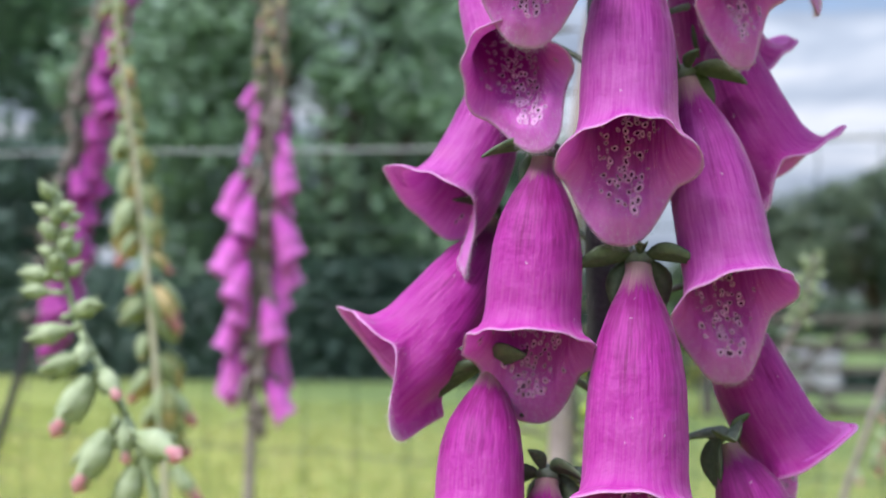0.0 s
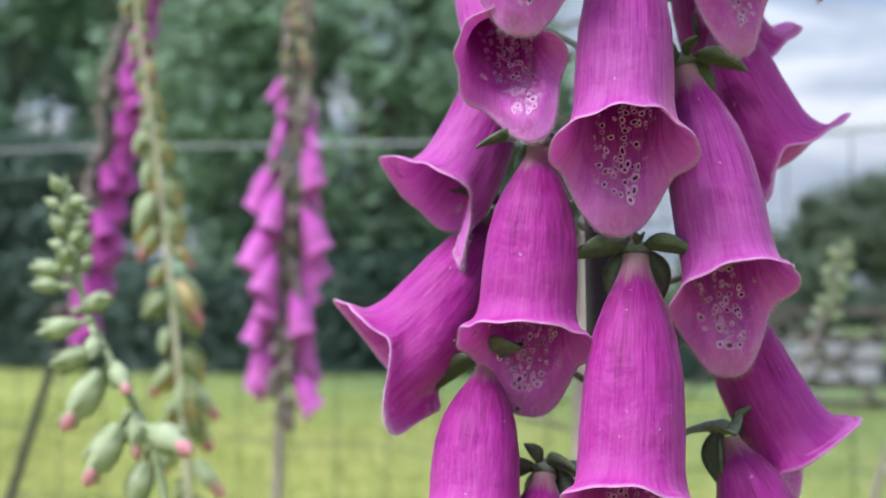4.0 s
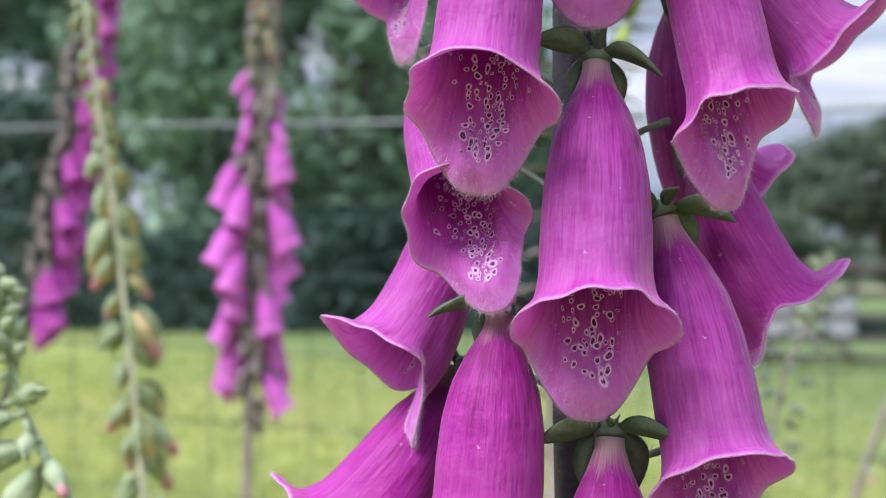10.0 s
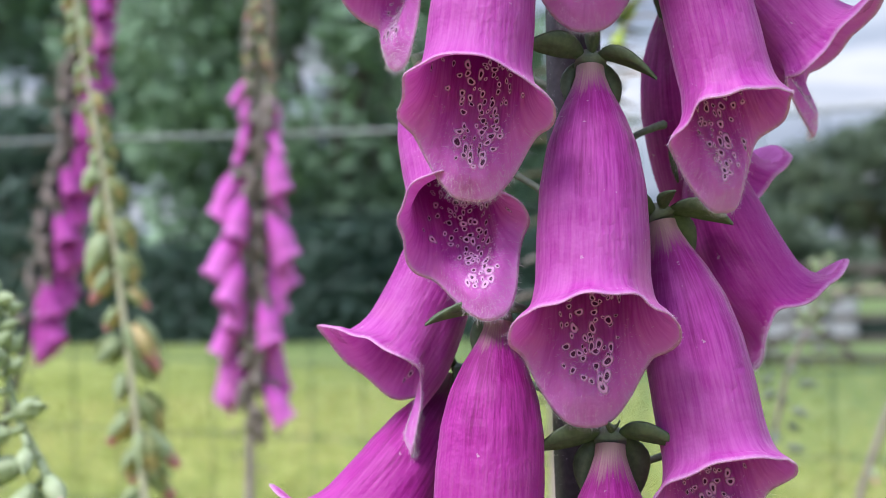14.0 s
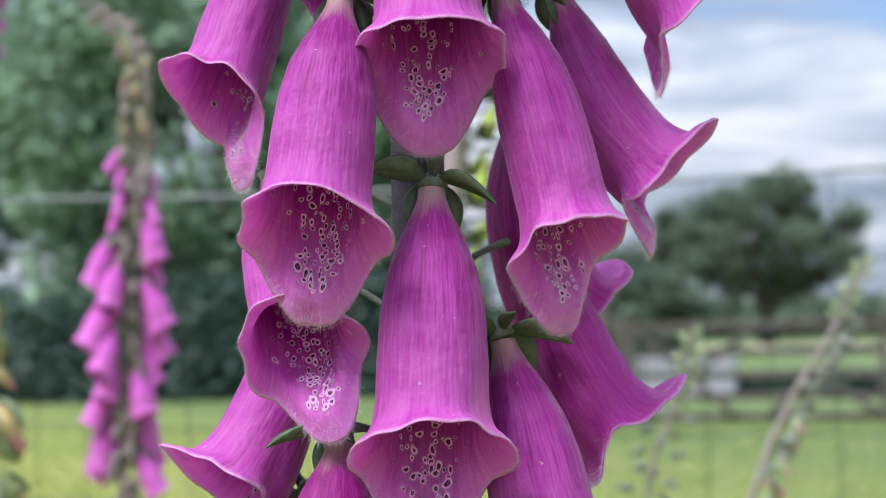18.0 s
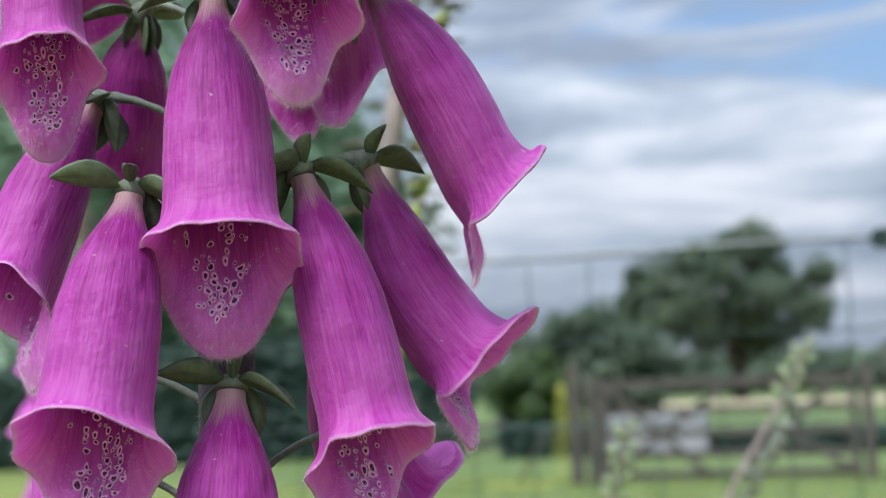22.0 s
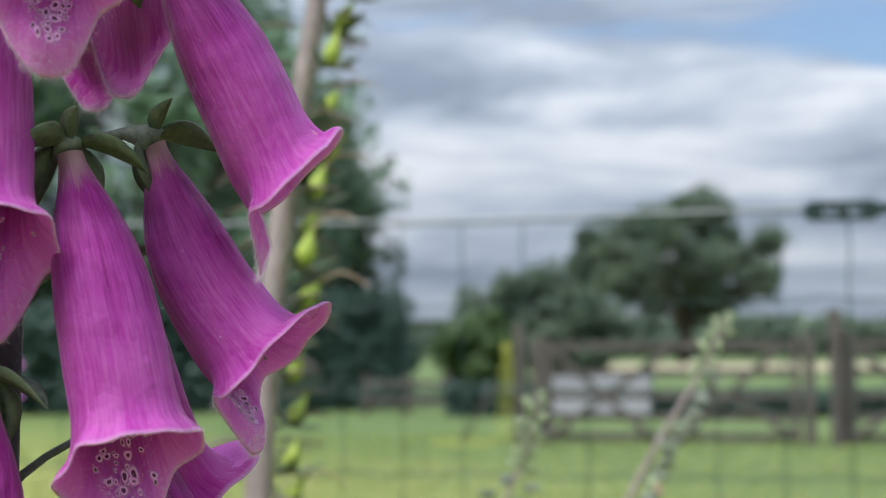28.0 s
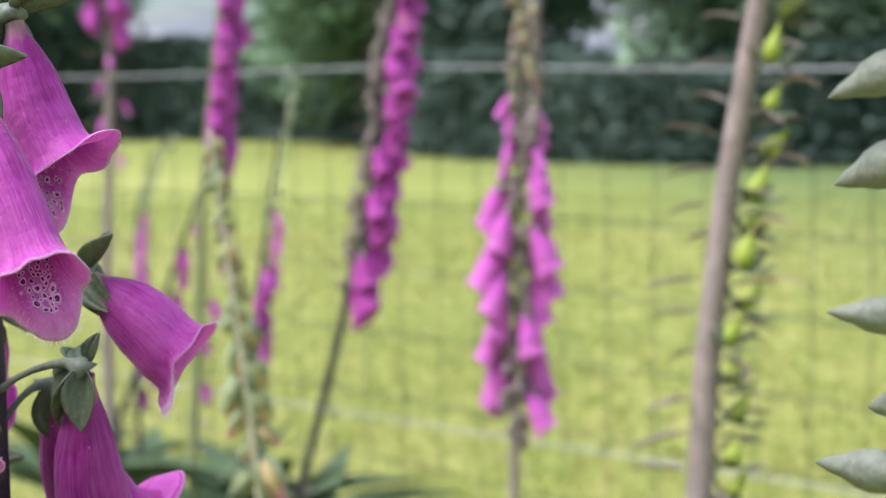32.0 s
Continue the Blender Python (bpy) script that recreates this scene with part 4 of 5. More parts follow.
def spike(name, label, foot, path, radius, stem_mat, seed, zones, turn=None, extra=None):
    """A foxglove spike. path: points of its stem from the foot up. zones: (z from, z to, kind, step, outward, size)."""
    rng = random.Random(seed)
    plant = thing(name, foot, label=label, category="foxglove", group="foxgloves along the fence")
    pts = [Vector(p) - Vector(foot) for p in path]
    dense = []
    for i in range(len(pts) - 1):
        for k in range(8):
            dense.append(pts[i].lerp(pts[i + 1], k / 8))
    dense.append(pts[-1])
    top = dense[-1].z
    rad = [radius * (1.1 - 0.75 * (p.z / top) ** 3) for p in dense]
    V, Fc = tube(dense, rad, 10)
    piece("stem", mesh("stem", V, Fc, stem_mat), plant)

    def on(z):
        for a, b in zip(dense, dense[1:]):
            if a.z <= z <= b.z:
                return a.lerp(b, (z - a.z) / max(1e-6, b.z - a.z)), (b - a).normalized()
        return dense[-1], (dense[-1] - dense[-2]).normalized()

    def hang(me, p, ang, tilt, size, name, out):
        d = Vector((math.cos(ang), math.sin(ang), 0))
        b = p + d * (radius + out)
        m = b + d * math.sin(tilt) * 0.03 + Vector((0, 0, -math.cos(tilt) * 0.03))
        return piece(name, me, plant, frame_from(b, m, -d + Vector((0, 0, -0.2))) @ Matrix.Diagonal((size, size, size, 1)))

    if extra:
        zones = list(zones) + [(zones[0][0], zones[0][1], "side_bract", 0.02, 0, 1.25)]
    for z0, z1, kind, step, out, size in zones:
        z, i = z0, 0
        while z < z1:
            p, d = on(z)
            ang = extra(i, rng) if kind == "side_bract" else (turn(i, rng) if turn else i * 2.4 + rng.uniform(-0.3, 0.3))
            if kind in ("front_dry", "front_ripe"):
                ang = -1.2 + rng.uniform(-1.4, 1.4)
            if kind == "bud_up":
                ang = i * 2.4 + rng.uniform(-0.3, 0.3)
            sz = size * rng.uniform(0.85, 1.12)
            if kind in ("far", "purple"):
                ob = hang((FAR_BELLS if kind == "far" else PURPLE_BELLS)[rng.randrange(3)], p, ang, rng.uniform(0.16, 0.46), sz * rng.uniform(0.88, 1.1), "flower", out)
                for k in range(3):
                    piece("sepal", FAR_SEPAL, ob, pose(0, 0, 0.001, 0, 0, 120 * k + 30) @ pose(0, 0.001, 0, -50))
            elif kind == "dusky":
                hang(DUSKY[0], p, ang, rng.uniform(1.0, 1.6), sz, "bud", out)
            elif kind == "pinkbud":
                ob = hang(PINK_BUDS[rng.randrange(2)], p, ang, rng.uniform(0.3, 0.7), sz, "bud", out)
                piece("sepal", FAR_SEPAL_GREEN, ob, pose(0, 0, 0.001, -50))
            elif kind == "bud_up":
                ob = hang(BUDS[rng.randrange(2)], p, ang, rng.uniform(1.7, 2.5), sz, "bud", out)
                piece("sepal", FAR_SEPAL_GREEN, ob, pose(0, 0.0015, 0.001, -40) @ Matrix.Diagonal((0.6, 0.8, 0.8, 1)))
            elif kind == "bud":
                ob = hang(BUDS[rng.randrange(2)], p, ang, rng.uniform(0.8, 1.7), sz, "bud", out)
                if i % 2:
                    piece("sepal", FAR_SEPAL_GREEN, ob, pose(0, 0.0015, 0.001, -65))
            elif kind in ("ripe", "front_ripe"):
                ob = hang(RIPE[rng.randrange(3)], p, ang, rng.uniform(0.0, 0.9), sz * rng.uniform(0.65, 1.2), "bud", out)
                for k in range(3):
                    piece("sepal", FAR_SEPAL_GREEN, ob, pose(0, 0, 0.001, 0, 0, 120 * k + 40) @ pose(0, 0.002, 0, -68))
            elif kind == "salmon":
                ob = hang(SALMON_BUDS[rng.randrange(2)], p, ang, rng.uniform(0.4, 0.8), sz, "bud", out)
                for k in range(3):
                    piece("sepal", FAR_SEPAL_GREEN, ob, pose(0, 0, 0.001, 0, 0, 120 * k) @ pose(0, 0.0015, 0, -74) @ Matrix.Diagonal((0.7, 0.7, 0.7, 1)))
            elif kind == "pod":
                ob = hang(PODS[rng.randrange(2)], p, ang, rng.uniform(2.2, 2.9), sz, "pod", out)
                dd = Vector((math.cos(ang), math.sin(ang), 0))
                V, Fc = tube([p + dd * radius * 0.6 - Vector((0, 0, 0.003)), p + dd * (radius + out * 0.5), p + dd * (radius + out)], [0.0016, 0.0011, 0.0014], 6)
                piece("pedicel", mesh("pedicel", V, Fc, "dusk"), plant)
                for k in range(4):
                    piece("sepal", FAR_SEPAL, ob, pose(0, 0, 0.001, 0, 0, 90 * k) @ pose(0, 0.0015, 0, -22) @ Matrix.Diagonal((1.0, 1.25, 1.0, 1)))
                tip = Vector((0, 0, -0.014))
                V, Fc = tube(bezier(tip, tip + Vector((0.001, 0, -0.012)), tip + Vector((0.002, -0.010, -0.016)), tip + Vector((0.002, -0.022, -0.014)), 5), [0.0008, 0.0007, 0.0007, 0.0006, 0.0006, 0.0005], 5)
                if rng.random() < 0.55:
                    piece("style", mesh("style", V, Fc, "dried"), ob)
            elif kind in ("dry", "front_dry"):
                hang(DRY[0], p, ang, rng.uniform(0.2, 0.8), sz, "dry_calyx", out)
            elif kind in ("bract", "side_bract"):
                dd = Vector((math.cos(ang), math.sin(ang), 0))
                piece("bract", FAR_SEPAL_DRY, plant, Matrix.Translation(p + dd * radius) @ pose(0, 0, 0, rng.uniform(-5, 25), 0, math.degrees(ang) - 90) @ Matrix.Diagonal((sz, sz, sz, 1)))
            z += step * rng.uniform(0.8, 1.2)
            i += 1
    return plant


def both_sides(axis, wob=0.5):
    return lambda i, rng: axis + (math.pi if i % 2 else 0) + rng.uniform(-wob, wob)


def one_side(axis, wob=0.7):
    return lambda i, rng: axis + rng.uniform(-wob, wob)


# seed stem close to the fence
spike("seeding_foxglove", "faded foxglove stem with lime green seed pods and dry sepals", (-0.165, 0.66, 0),
      [(-0.172, 0.66, 0), (-0.168, 0.66, 0.6), (-0.162, 0.66, 0.97), (-0.156, 0.66, 1.065), (-0.145, 0.66, 1.153), (-0.129, 0.66, 1.24), (-0.112, 0.66, 1.36), (-0.10, 0.66, 1.45)], 0.0084, "stem_far", 31,
      [(0.84, 1.44, "pod", 0.0195, 0.007, 1.0), (0.84, 1.44, "bract", 0.010, 0.0, 1.15)], turn=one_side(0.25, 0.75), extra=one_side(math.pi + 0.3, 0.9))
# pink spike, half faded at its top
spike("pink_foxglove", "pink foxglove spike with fading bells and dried top", (-0.54, 0.993, 0),
      [(-0.548, 0.993, 0), (-0.545, 0.993, 0.6), (-0.535, 0.993, 0.85), (-0.530, 0.993, 0.986), (-0.523, 0.993, 1.13), (-0.515, 0.993, 1.27), (-0.527, 0.993, 1.302), (-0.550, 0.99, 1.318), (-0.566, 0.985, 1.322)], 0.0046, "stem_far", 41,
      [(0.945, 1.15, "far", 0.0118, 0.006, 1.34), (1.14, 1.20, "pinkbud", 0.008, 0.004, 1.05), (1.18, 1.27, "salmon", 0.007, 0.002, 0.75), (1.15, 1.32, "dry", 0.0035, 0.002, 1.05), (1.22, 1.31, "ripe", 0.008, 0.001, 0.7), (0.90, 1.18, "front_dry", 0.0040, 0.002, 1.0), (1.18, 1.29, "front_ripe", 0.007, 0.003, 0.7), (0.87, 0.95, "bract", 0.012, 0, 0.8)], turn=both_sides(0.45, 0.7))
# purple spike
spike("purple_foxglove", "leaning purple foxglove spike with bells on one side", (-1.05, 1.13, 0),
      [(-1.12, 1.13, 0), (-1.04, 1.13, 0.4), (-0.941, 1.13, 0.754), (-0.873, 1.13, 0.94), (-0.822, 1.13, 1.12), (-0.785, 1.13, 1.30), (-0.765, 1.13, 1.45)], 0.0050, "stem", 51,
      [(1.0, 1.42, "purple", 0.0085, 0.004, 1.2), (0.70, 0.98, "bract", 0.02, 0, 1.0), (1.0, 1.42, "front_dry", 0.0060, 0.003, 1.1), (1.0, 1.40, "bract", 0.03, 0, 0.8)], turn=one_side(0.3, 0.8), extra=one_side(math.pi + 0.4, 0.5))
# pale stem with ripening pods
spike("ripening_foxglove", "pale foxglove stem with green buds and salmon tips", (-0.31, 0.505, 0),
      [(-0.305, 0.505, 0), (-0.310, 0.505, 0.6), (-0.323, 0.505, 0.905), (-0.333, 0.505, 0.994), (-0.343, 0.505, 1.068), (-0.354, 0.505, 1.129), (-0.362, 0.505, 1.18)], 0.0026, "stem_pale", 61,
      [(0.82, 0.96, "salmon", 0.010, 0.002, 1.35), (0.94, 1.09, "ripe", 0.0085, 0.001, 1.38), (1.07, 1.18, "ripe", 0.0045, 0.0, 0.75)], turn=lambda i, rng: 0.42 + (2.5 if i % 2 else 0.6) + rng.uniform(-0.6, 0.6))
# young spike near the camera: plump buds that open pink towards the foot
young = spike("budding_foxglove", "young foxglove spike with plump green and pink-tipped buds", (-0.155, 0.235, 0),
              [(-0.150, 0.235, 0), (-0.156, 0.235, 0.8), (-0.1625, 0.235, 0.930), (-0.168, 0.235, 0.9535), (-0.1788, 0.235, 0.971), (-0.1917, 0.235, 0.991), (-0.1965, 0.235, 1.006), (-0.1990, 0.235, 1.016), (-0.2000, 0.235, 1.027)], 0.0026, "bud", 71,
              [(1.004, 1.028, "bud_up", 0.0016, -0.0014, 0.62)], turn=both_sides(0.4, 1.2))


def plump_bud(plant, base, tip, pink, seed):
    """A bud from its base to its tip, wrapped in sepals, its petals just showing when pink."""
    rng = random.Random(seed)
    b, t = Vector(base) - plant.location, Vector(tip) - plant.location
    ln = (t - b).length
    m = frame_from(b, t, (0.1, -1, 0.2))
    body = bud_mesh("bud", ln, ln * (0.46 if pink else 0.52), "bud", seed, 0.66 if pink else 0.30, "petal_pink" if pink else None, 5)
    ob = piece("bud", body, plant, m)
    blade = leaf_mesh("sepal", ln * (0.68 if pink else 0.86), ln * 0.46, "bud", droop=0.30, cup=-0.35, n=7, m=3, thick=0.0003)
    for k in range(4):
        piece("sepal", blade, ob, pose(0, 0, 0.0004, 0, 0, 90 * k + rng.uniform(0, 30)) @ pose(0, ln * 0.12, 0, -66 + rng.uniform(-5, 5)))
    V, Fc = tube([(0, 0, 0.0005), (0, 0, 0.003), (0.0005, 0.001, 0.005)], [0.0011, 0.0009, 0.0010], 7)
    piece("pedicel", mesh("pedicel", V, Fc, "bud"), ob)


for k, (bx, bz, tx, tz, pink) in enumerate((
        (-0.2001, 1.0040, -0.2101, 1.0053, 0), (-0.1990, 0.9993, -0.2066, 0.9999, 0), (-0.1964, 1.0062, -0.1901, 1.0095, 0), (-0.1912, 0.9933, -0.1806, 0.9965, 0),
        (-0.1926, 0.9883, -0.2040, 0.9854, 0), (-0.1855, 0.9841, -0.1815, 0.9785, 0), (-0.1893, 0.9801, -0.2022, 0.9758, 0), (-0.1802, 0.9769, -0.1715, 0.9686, 1),
        (-0.1823, 0.9743, -0.1910, 0.9576, 1), (-0.1737, 0.9627, -0.1712, 0.9498, 1), (-0.1672, 0.9584, -0.1508, 0.9528, 1), (-0.1761, 0.9591, -0.1832, 0.9422, 1),
        (-0.1700, 0.9493, -0.1732, 0.9330, 1))):
    plump_bud(young, (bx, 0.2335 - 0.002 * (k % 3), bz), (tx, 0.231 - 0.004 * (k % 3), tz), pink, 710 + k)

# the same kind, close beside the camera's last steps
spike("budding_foxglove", "young foxglove spike with grey-green and pink buds", (0.1555, 0.165, 0),
      [(0.1555, 0.165, 0), (0.1555, 0.165, 0.8), (0.1545, 0.165, 1.1), (0.1555, 0.165, 1.3)], 0.0025, "stem_green", 75,
      [(1.10, 1.15, "salmon", 0.012, 0.003, 0.75), (1.15, 1.29, "dusky", 0.010, 0.002, 0.9)], turn=one_side(math.pi, 0.7))
# two budding spikes before the gate
spike("budding_foxglove", "slender young foxglove spike with small green buds", (-0.085, 0.811, 0),
      [(-0.115, 0.811, 0), (-0.10, 0.811, 0.8), (-0.064, 0.811, 0.965), (-0.047, 0.811, 0.999), (-0.040, 0.811, 1.033)], 0.0030, "stem_far", 81,
      [(0.92, 0.99, "dusky", 0.0045, 0.005, 1.0), (0.99, 1.034, "bud_up", 0.0024, 0.0, 0.75)])
spike("budding_foxglove", "leaning young foxglove spike with pink and green buds", (-0.04, 1.03, 0),
      [(-0.05, 1.03, 0), (-0.042, 1.03, 0.86), (-0.010, 1.03, 0.95), (0.014, 1.03, 0.995), (0.046, 1.03, 1.045), (0.064, 1.03, 1.083)], 0.0040, "stem_far", 91,
      [(0.88, 0.97, "salmon", 0.006, 0.006, 0.9), (0.93, 1.045, "dusky", 0.0040, 0.004, 1.05), (1.04, 1.084, "bud_up", 0.0024, 0.0, 0.75)], turn=one_side(-0.2, 1.2))
# farther spikes by the fence
spike("purple_foxglove", "tall foxglove with purple bells on a pale green stem", (-1.39, 1.35, 0),
      [(-1.42, 1.35, 0), (-1.384, 1.35, 0.69), (-1.347, 1.35, 1.06), (-1.299, 1.35, 1.33), (-1.28, 1.35, 1.45)], 0.0072, "stem_green", 141,
      [(1.12, 1.42, "purple", 0.0085, 0.006, 1.35), (0.80, 1.10, "purple", 0.06, 0.02, 0.85), (0.7, 1.1, "bract", 0.02, 0, 1.3)], turn=one_side(0.5, 1.0))
spike("budding_foxglove", "slim foxglove spike with pink lower bells and tight buds", (-1.26, 1.35, 0),
      [(-1.30, 1.35, 0), (-1.255, 1.35, 0.75), (-1.243, 1.35, 0.92), (-1.191, 1.35, 1.14), (-1.155, 1.35, 1.24)], 0.0045, "stem", 142,
      [(0.87, 0.97, "purple", 0.011, 0.004, 1.0), (0.96, 1.06, "pinkbud", 0.010, 0.004, 1.0), (1.03, 1.23, "bud", 0.006, 0.003, 0.9)], turn=one_side(0.2, 0.9))
spike("purple_foxglove", "foxglove stem with few purple bells remaining near its tip", (-1.57, 1.35, 0),
      [(-1.60, 1.35, 0), (-1.572, 1.35, 0.92), (-1.555, 1.35, 1.1), (-1.539, 1.35, 1.35), (-1.53, 1.35, 1.45)], 0.0085, "stem_far", 143,
      [(1.32, 1.42, "purple", 0.010, 0.008, 1.3), (1.12, 1.32, "pinkbud", 0.03, 0.008, 1.0), (0.9, 1.3, "bract", 0.013, 0, 1.5)])
spike("budding_foxglove", "nodding foxglove spike with small purple buds", (-1.48, 1.35, 0),
      [(-1.51, 1.35, 0), (-1.505, 1.35, 0.85), (-1.495, 1.35, 1.03), (-1.45, 1.35, 1.12), (-1.41, 1.35, 1.147)], 0.0045, "stem", 144,
      [(0.84, 1.04, "pinkbud", 0.007, 0.003, 0.9), (1.04, 1.146, "bud", 0.0045, 0.003, 0.95)], turn=one_side(0.3, 1.2))
spike("purple_foxglove", "leaning thin foxglove stem with sparse purple bells", (-1.60, 1.40, 0),
      [(-1.70, 1.40, 0), (-1.62, 1.40, 0.7), (-1.50, 1.40, 0.9), (-1.39, 1.40, 1.10)], 0.0055, "stem", 145,
      [(0.75, 1.02, "purple", 0.035, 0.012, 0.95), (0.7, 1.1, "bract", 0.025, 0, 1.0)], turn=one_side(0.1, 1.2))


def basal_leaves(foot, seed, count, size):
    rng = random.Random(seed)
    t = thing("foxglove_shoot", (foot[0], foot[1], 0), label="leafy foxglove shoot with broad dull green leaves", category="foxglove")
    V, Fc = tube([(0, 0, -0.02), (0.01, 0, 0.2), (0, 0, foot[2] + 0.05)], [0.008, 0.007, 0.004], 8)
    piece("stem", mesh("stem", V, Fc, "stem_green"), t)
    for k in range(count):
        me = leaf_mesh("leaf", size * rng.uniform(0.8, 1.3), size * 0.42, "leaf", droop=rng.uniform(0.2, 0.6), cup=0.2, n=10, m=4, thick=0.001)
        piece("leaf", me, t, pose(0, 0, foot[2] + rng.uniform(0, 0.05), rng.uniform(20, 65), 0, 360 * k / count + rng.uniform(-20, 20)))


for k, (x, y) in enumerate(((-1.42, 1.33), (-1.30, 1.40), (-1.58, 1.30), (-1.62, 1.45), (-1.20, 1.38))):
    basal_leaves((x, y, 0.48 + 0.05 * (k % 3)), 200 + k, 10, 0.22)


# ---------------------------------------------------------------- trees and bushes
def leaf_cloud(rng, centres, per, leaf, V, Fc):
    for c, r in centres:
        for _ in range(per):
            d = Vector((rng.gauss(0, 1), rng.gauss(0, 1), rng.gauss(0, 0.8)))
            d = d.normalized() * r * rng.random() ** 0.45
            p = c + d
            a = Vector((rng.gauss(0, 1), rng.gauss(0, 1), rng.gauss(0, 0.6))).normalized()
            b = a.orthogonal().normalized()
            q = leaf * rng.uniform(0.6, 1.3)
            n = len(V)
            V += [tuple(p - a * q), tuple(p + b * q * 0.55), tuple(p + a * q), tuple(p - b * q * 0.55)]
            Fc.append((n, n + 1, n + 2, n + 3))


def tree(name, label, foot, trunk_h, centre_z, wide, tall, clumps, per, leaf, clump_r, seed, mat, shell=0.55, trunk_r=0.3):
    """A tapered trunk with limbs and a crown of leaf clumps that leaves gaps."""
    rng = random.Random(seed)
    t = thing(name, foot, label=label, category="tree")
    cs = []
    for _ in range(clumps):
        d = Vector((rng.gauss(0, 1), rng.gauss(0, 1), rng.gauss(0, 1))).normalized() * (shell + (1 - shell) * rng.random() ** 0.5)
        k = rng.uniform(0.82, 1.1)
        cs.append((Vector((d.x * wide * k, d.y * wide * k, centre_z + d.z * tall * k)), clump_r * rng.uniform(0.6, 1.3)))
    V, Fc = tube([(0, 0, -0.2), (0.05, 0, trunk_h * 0.5), (0, 0.05, trunk_h), (0.1, 0, centre_z + tall * 0.4)], [trunk_r * 1.25, trunk_r, trunk_r * 0.8, trunk_r * 0.2], 10)
    piece("trunk", mesh("trunk", V, Fc, "bark"), t)
    for c, r in cs[:14]:
        V, Fc = tube(bezier((0, 0, trunk_h * rng.uniform(0.6, 1.0)), (c.x * 0.2, c.y * 0.2, trunk_h * 1.2), (c.x * 0.7, c.y * 0.7, c.z * 0.85), c, 6), [trunk_r * f for f in (0.45, 0.4, 0.33, 0.26, 0.2, 0.13, 0.06)], 6)
        piece("limb", mesh("limb", V, Fc, "bark"), t)
    V, Fc = [], []
    leaf_cloud(rng, cs, per, leaf, V, Fc)
    tagged(piece("crown", mesh("crown", V, Fc, mat, smooth=False), t), kind="stuff")
    return t


def polar(deg, dist, z=0.0):
    return (-dist * math.sin(radians(deg)), dist * math.cos(radians(deg)), z)


tree("broadleaf_tree", "large dark green broadleaf tree at the meadow's edge", polar(25.0, 27), 2.2, 4.5, 3.9, 4.4, 120, 230, 0.13, 1.0, 11, "tree_leaf")
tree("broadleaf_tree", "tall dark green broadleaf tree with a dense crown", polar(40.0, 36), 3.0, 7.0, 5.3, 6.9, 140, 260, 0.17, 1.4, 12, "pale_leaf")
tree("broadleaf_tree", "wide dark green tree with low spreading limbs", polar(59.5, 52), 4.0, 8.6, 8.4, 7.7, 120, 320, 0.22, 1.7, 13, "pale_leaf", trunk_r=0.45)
tree("broadleaf_tree", "dark green tree behind the hedge", polar(21.6, 30), 1.6, 2.6, 2.9, 3.2, 85, 280, 0.15, 0.9, 14, "oak_leaf")
tree("oak_tree", "spreading oak with gaps of sky in its crown", polar(3.7, 70), 2.0, 5.15, 4.9, 2.75, 84, 220, 0.17, 0.85, 15, "oak_leaf", 0.30, 0.35)
tree("oak_tree", "slim oak beside the larger one", polar(7.4, 71), 2.0, 4.2, 1.1, 2.5, 18, 200, 0.16, 0.7, 16, "oak_leaf", 0.3, 0.2)
tree("field_maple", "rounded dark green tree behind the gate", polar(9.3, 45), 0.8, 1.7, 2.5, 1.55, 60, 260, 0.14, 0.62, 17, "oak_leaf", 0.4, 0.16)
tree("hawthorn_bush", "bright green hawthorn bush", polar(11.6, 40), 0.3, 0.95, 1.1, 1.0, 34, 240, 0.11, 0.42, 18, "hedge", 0.3, 0.09)
tree("hawthorn_bush", "small dark bush in the field corner", polar(16.2, 30), 0.3, 0.7, 0.9, 0.75, 26, 220, 0.10, 0.4, 19, "tree_leaf", 0.3, 0.08)


def hedge(name, label, line, high, deep, count, leaf, seed, mat):
    """A hedge along a line of points, one cloud of leaves with an uneven top."""
    rng = random.Random(seed)
    V, Fc = [], []
    for _ in range(count):
        i = rng.randrange(len(line) - 1)
        p = Vector(line[i]).lerp(Vector(line[i + 1]), rng.random())
        top = high * (1 + 0.35 * noise.noise(Vector((p.x * 0.35, p.y * 0.35, seed))) + 0.45 * noise.noise(Vector((p.x * 0.16, p.y * 0.16, seed + 5))))
        z = top * rng.random() ** 0.8
        p += Vector((rng.uniform(-deep, deep), rng.uniform(-deep, deep), z))
        a = Vector((rng.gauss(0, 1), rng.gauss(0, 1), rng.gauss(0, 0.7))).normalized()
        b = a.orthogonal().normalized()
        q = leaf * rng.uniform(0.6, 1.3)
        n = len(V)
        V += [tuple(p - a * q), tuple(p + b * q * 0.6), tuple(p + a * q), tuple(p - b * q * 0.6)]
        Fc.append((n, n + 1, n + 2, n + 3))
    return tagged(new(name, mesh(name, V, Fc, mat, smooth=False)), label=label, category="hedge", kind="stuff")


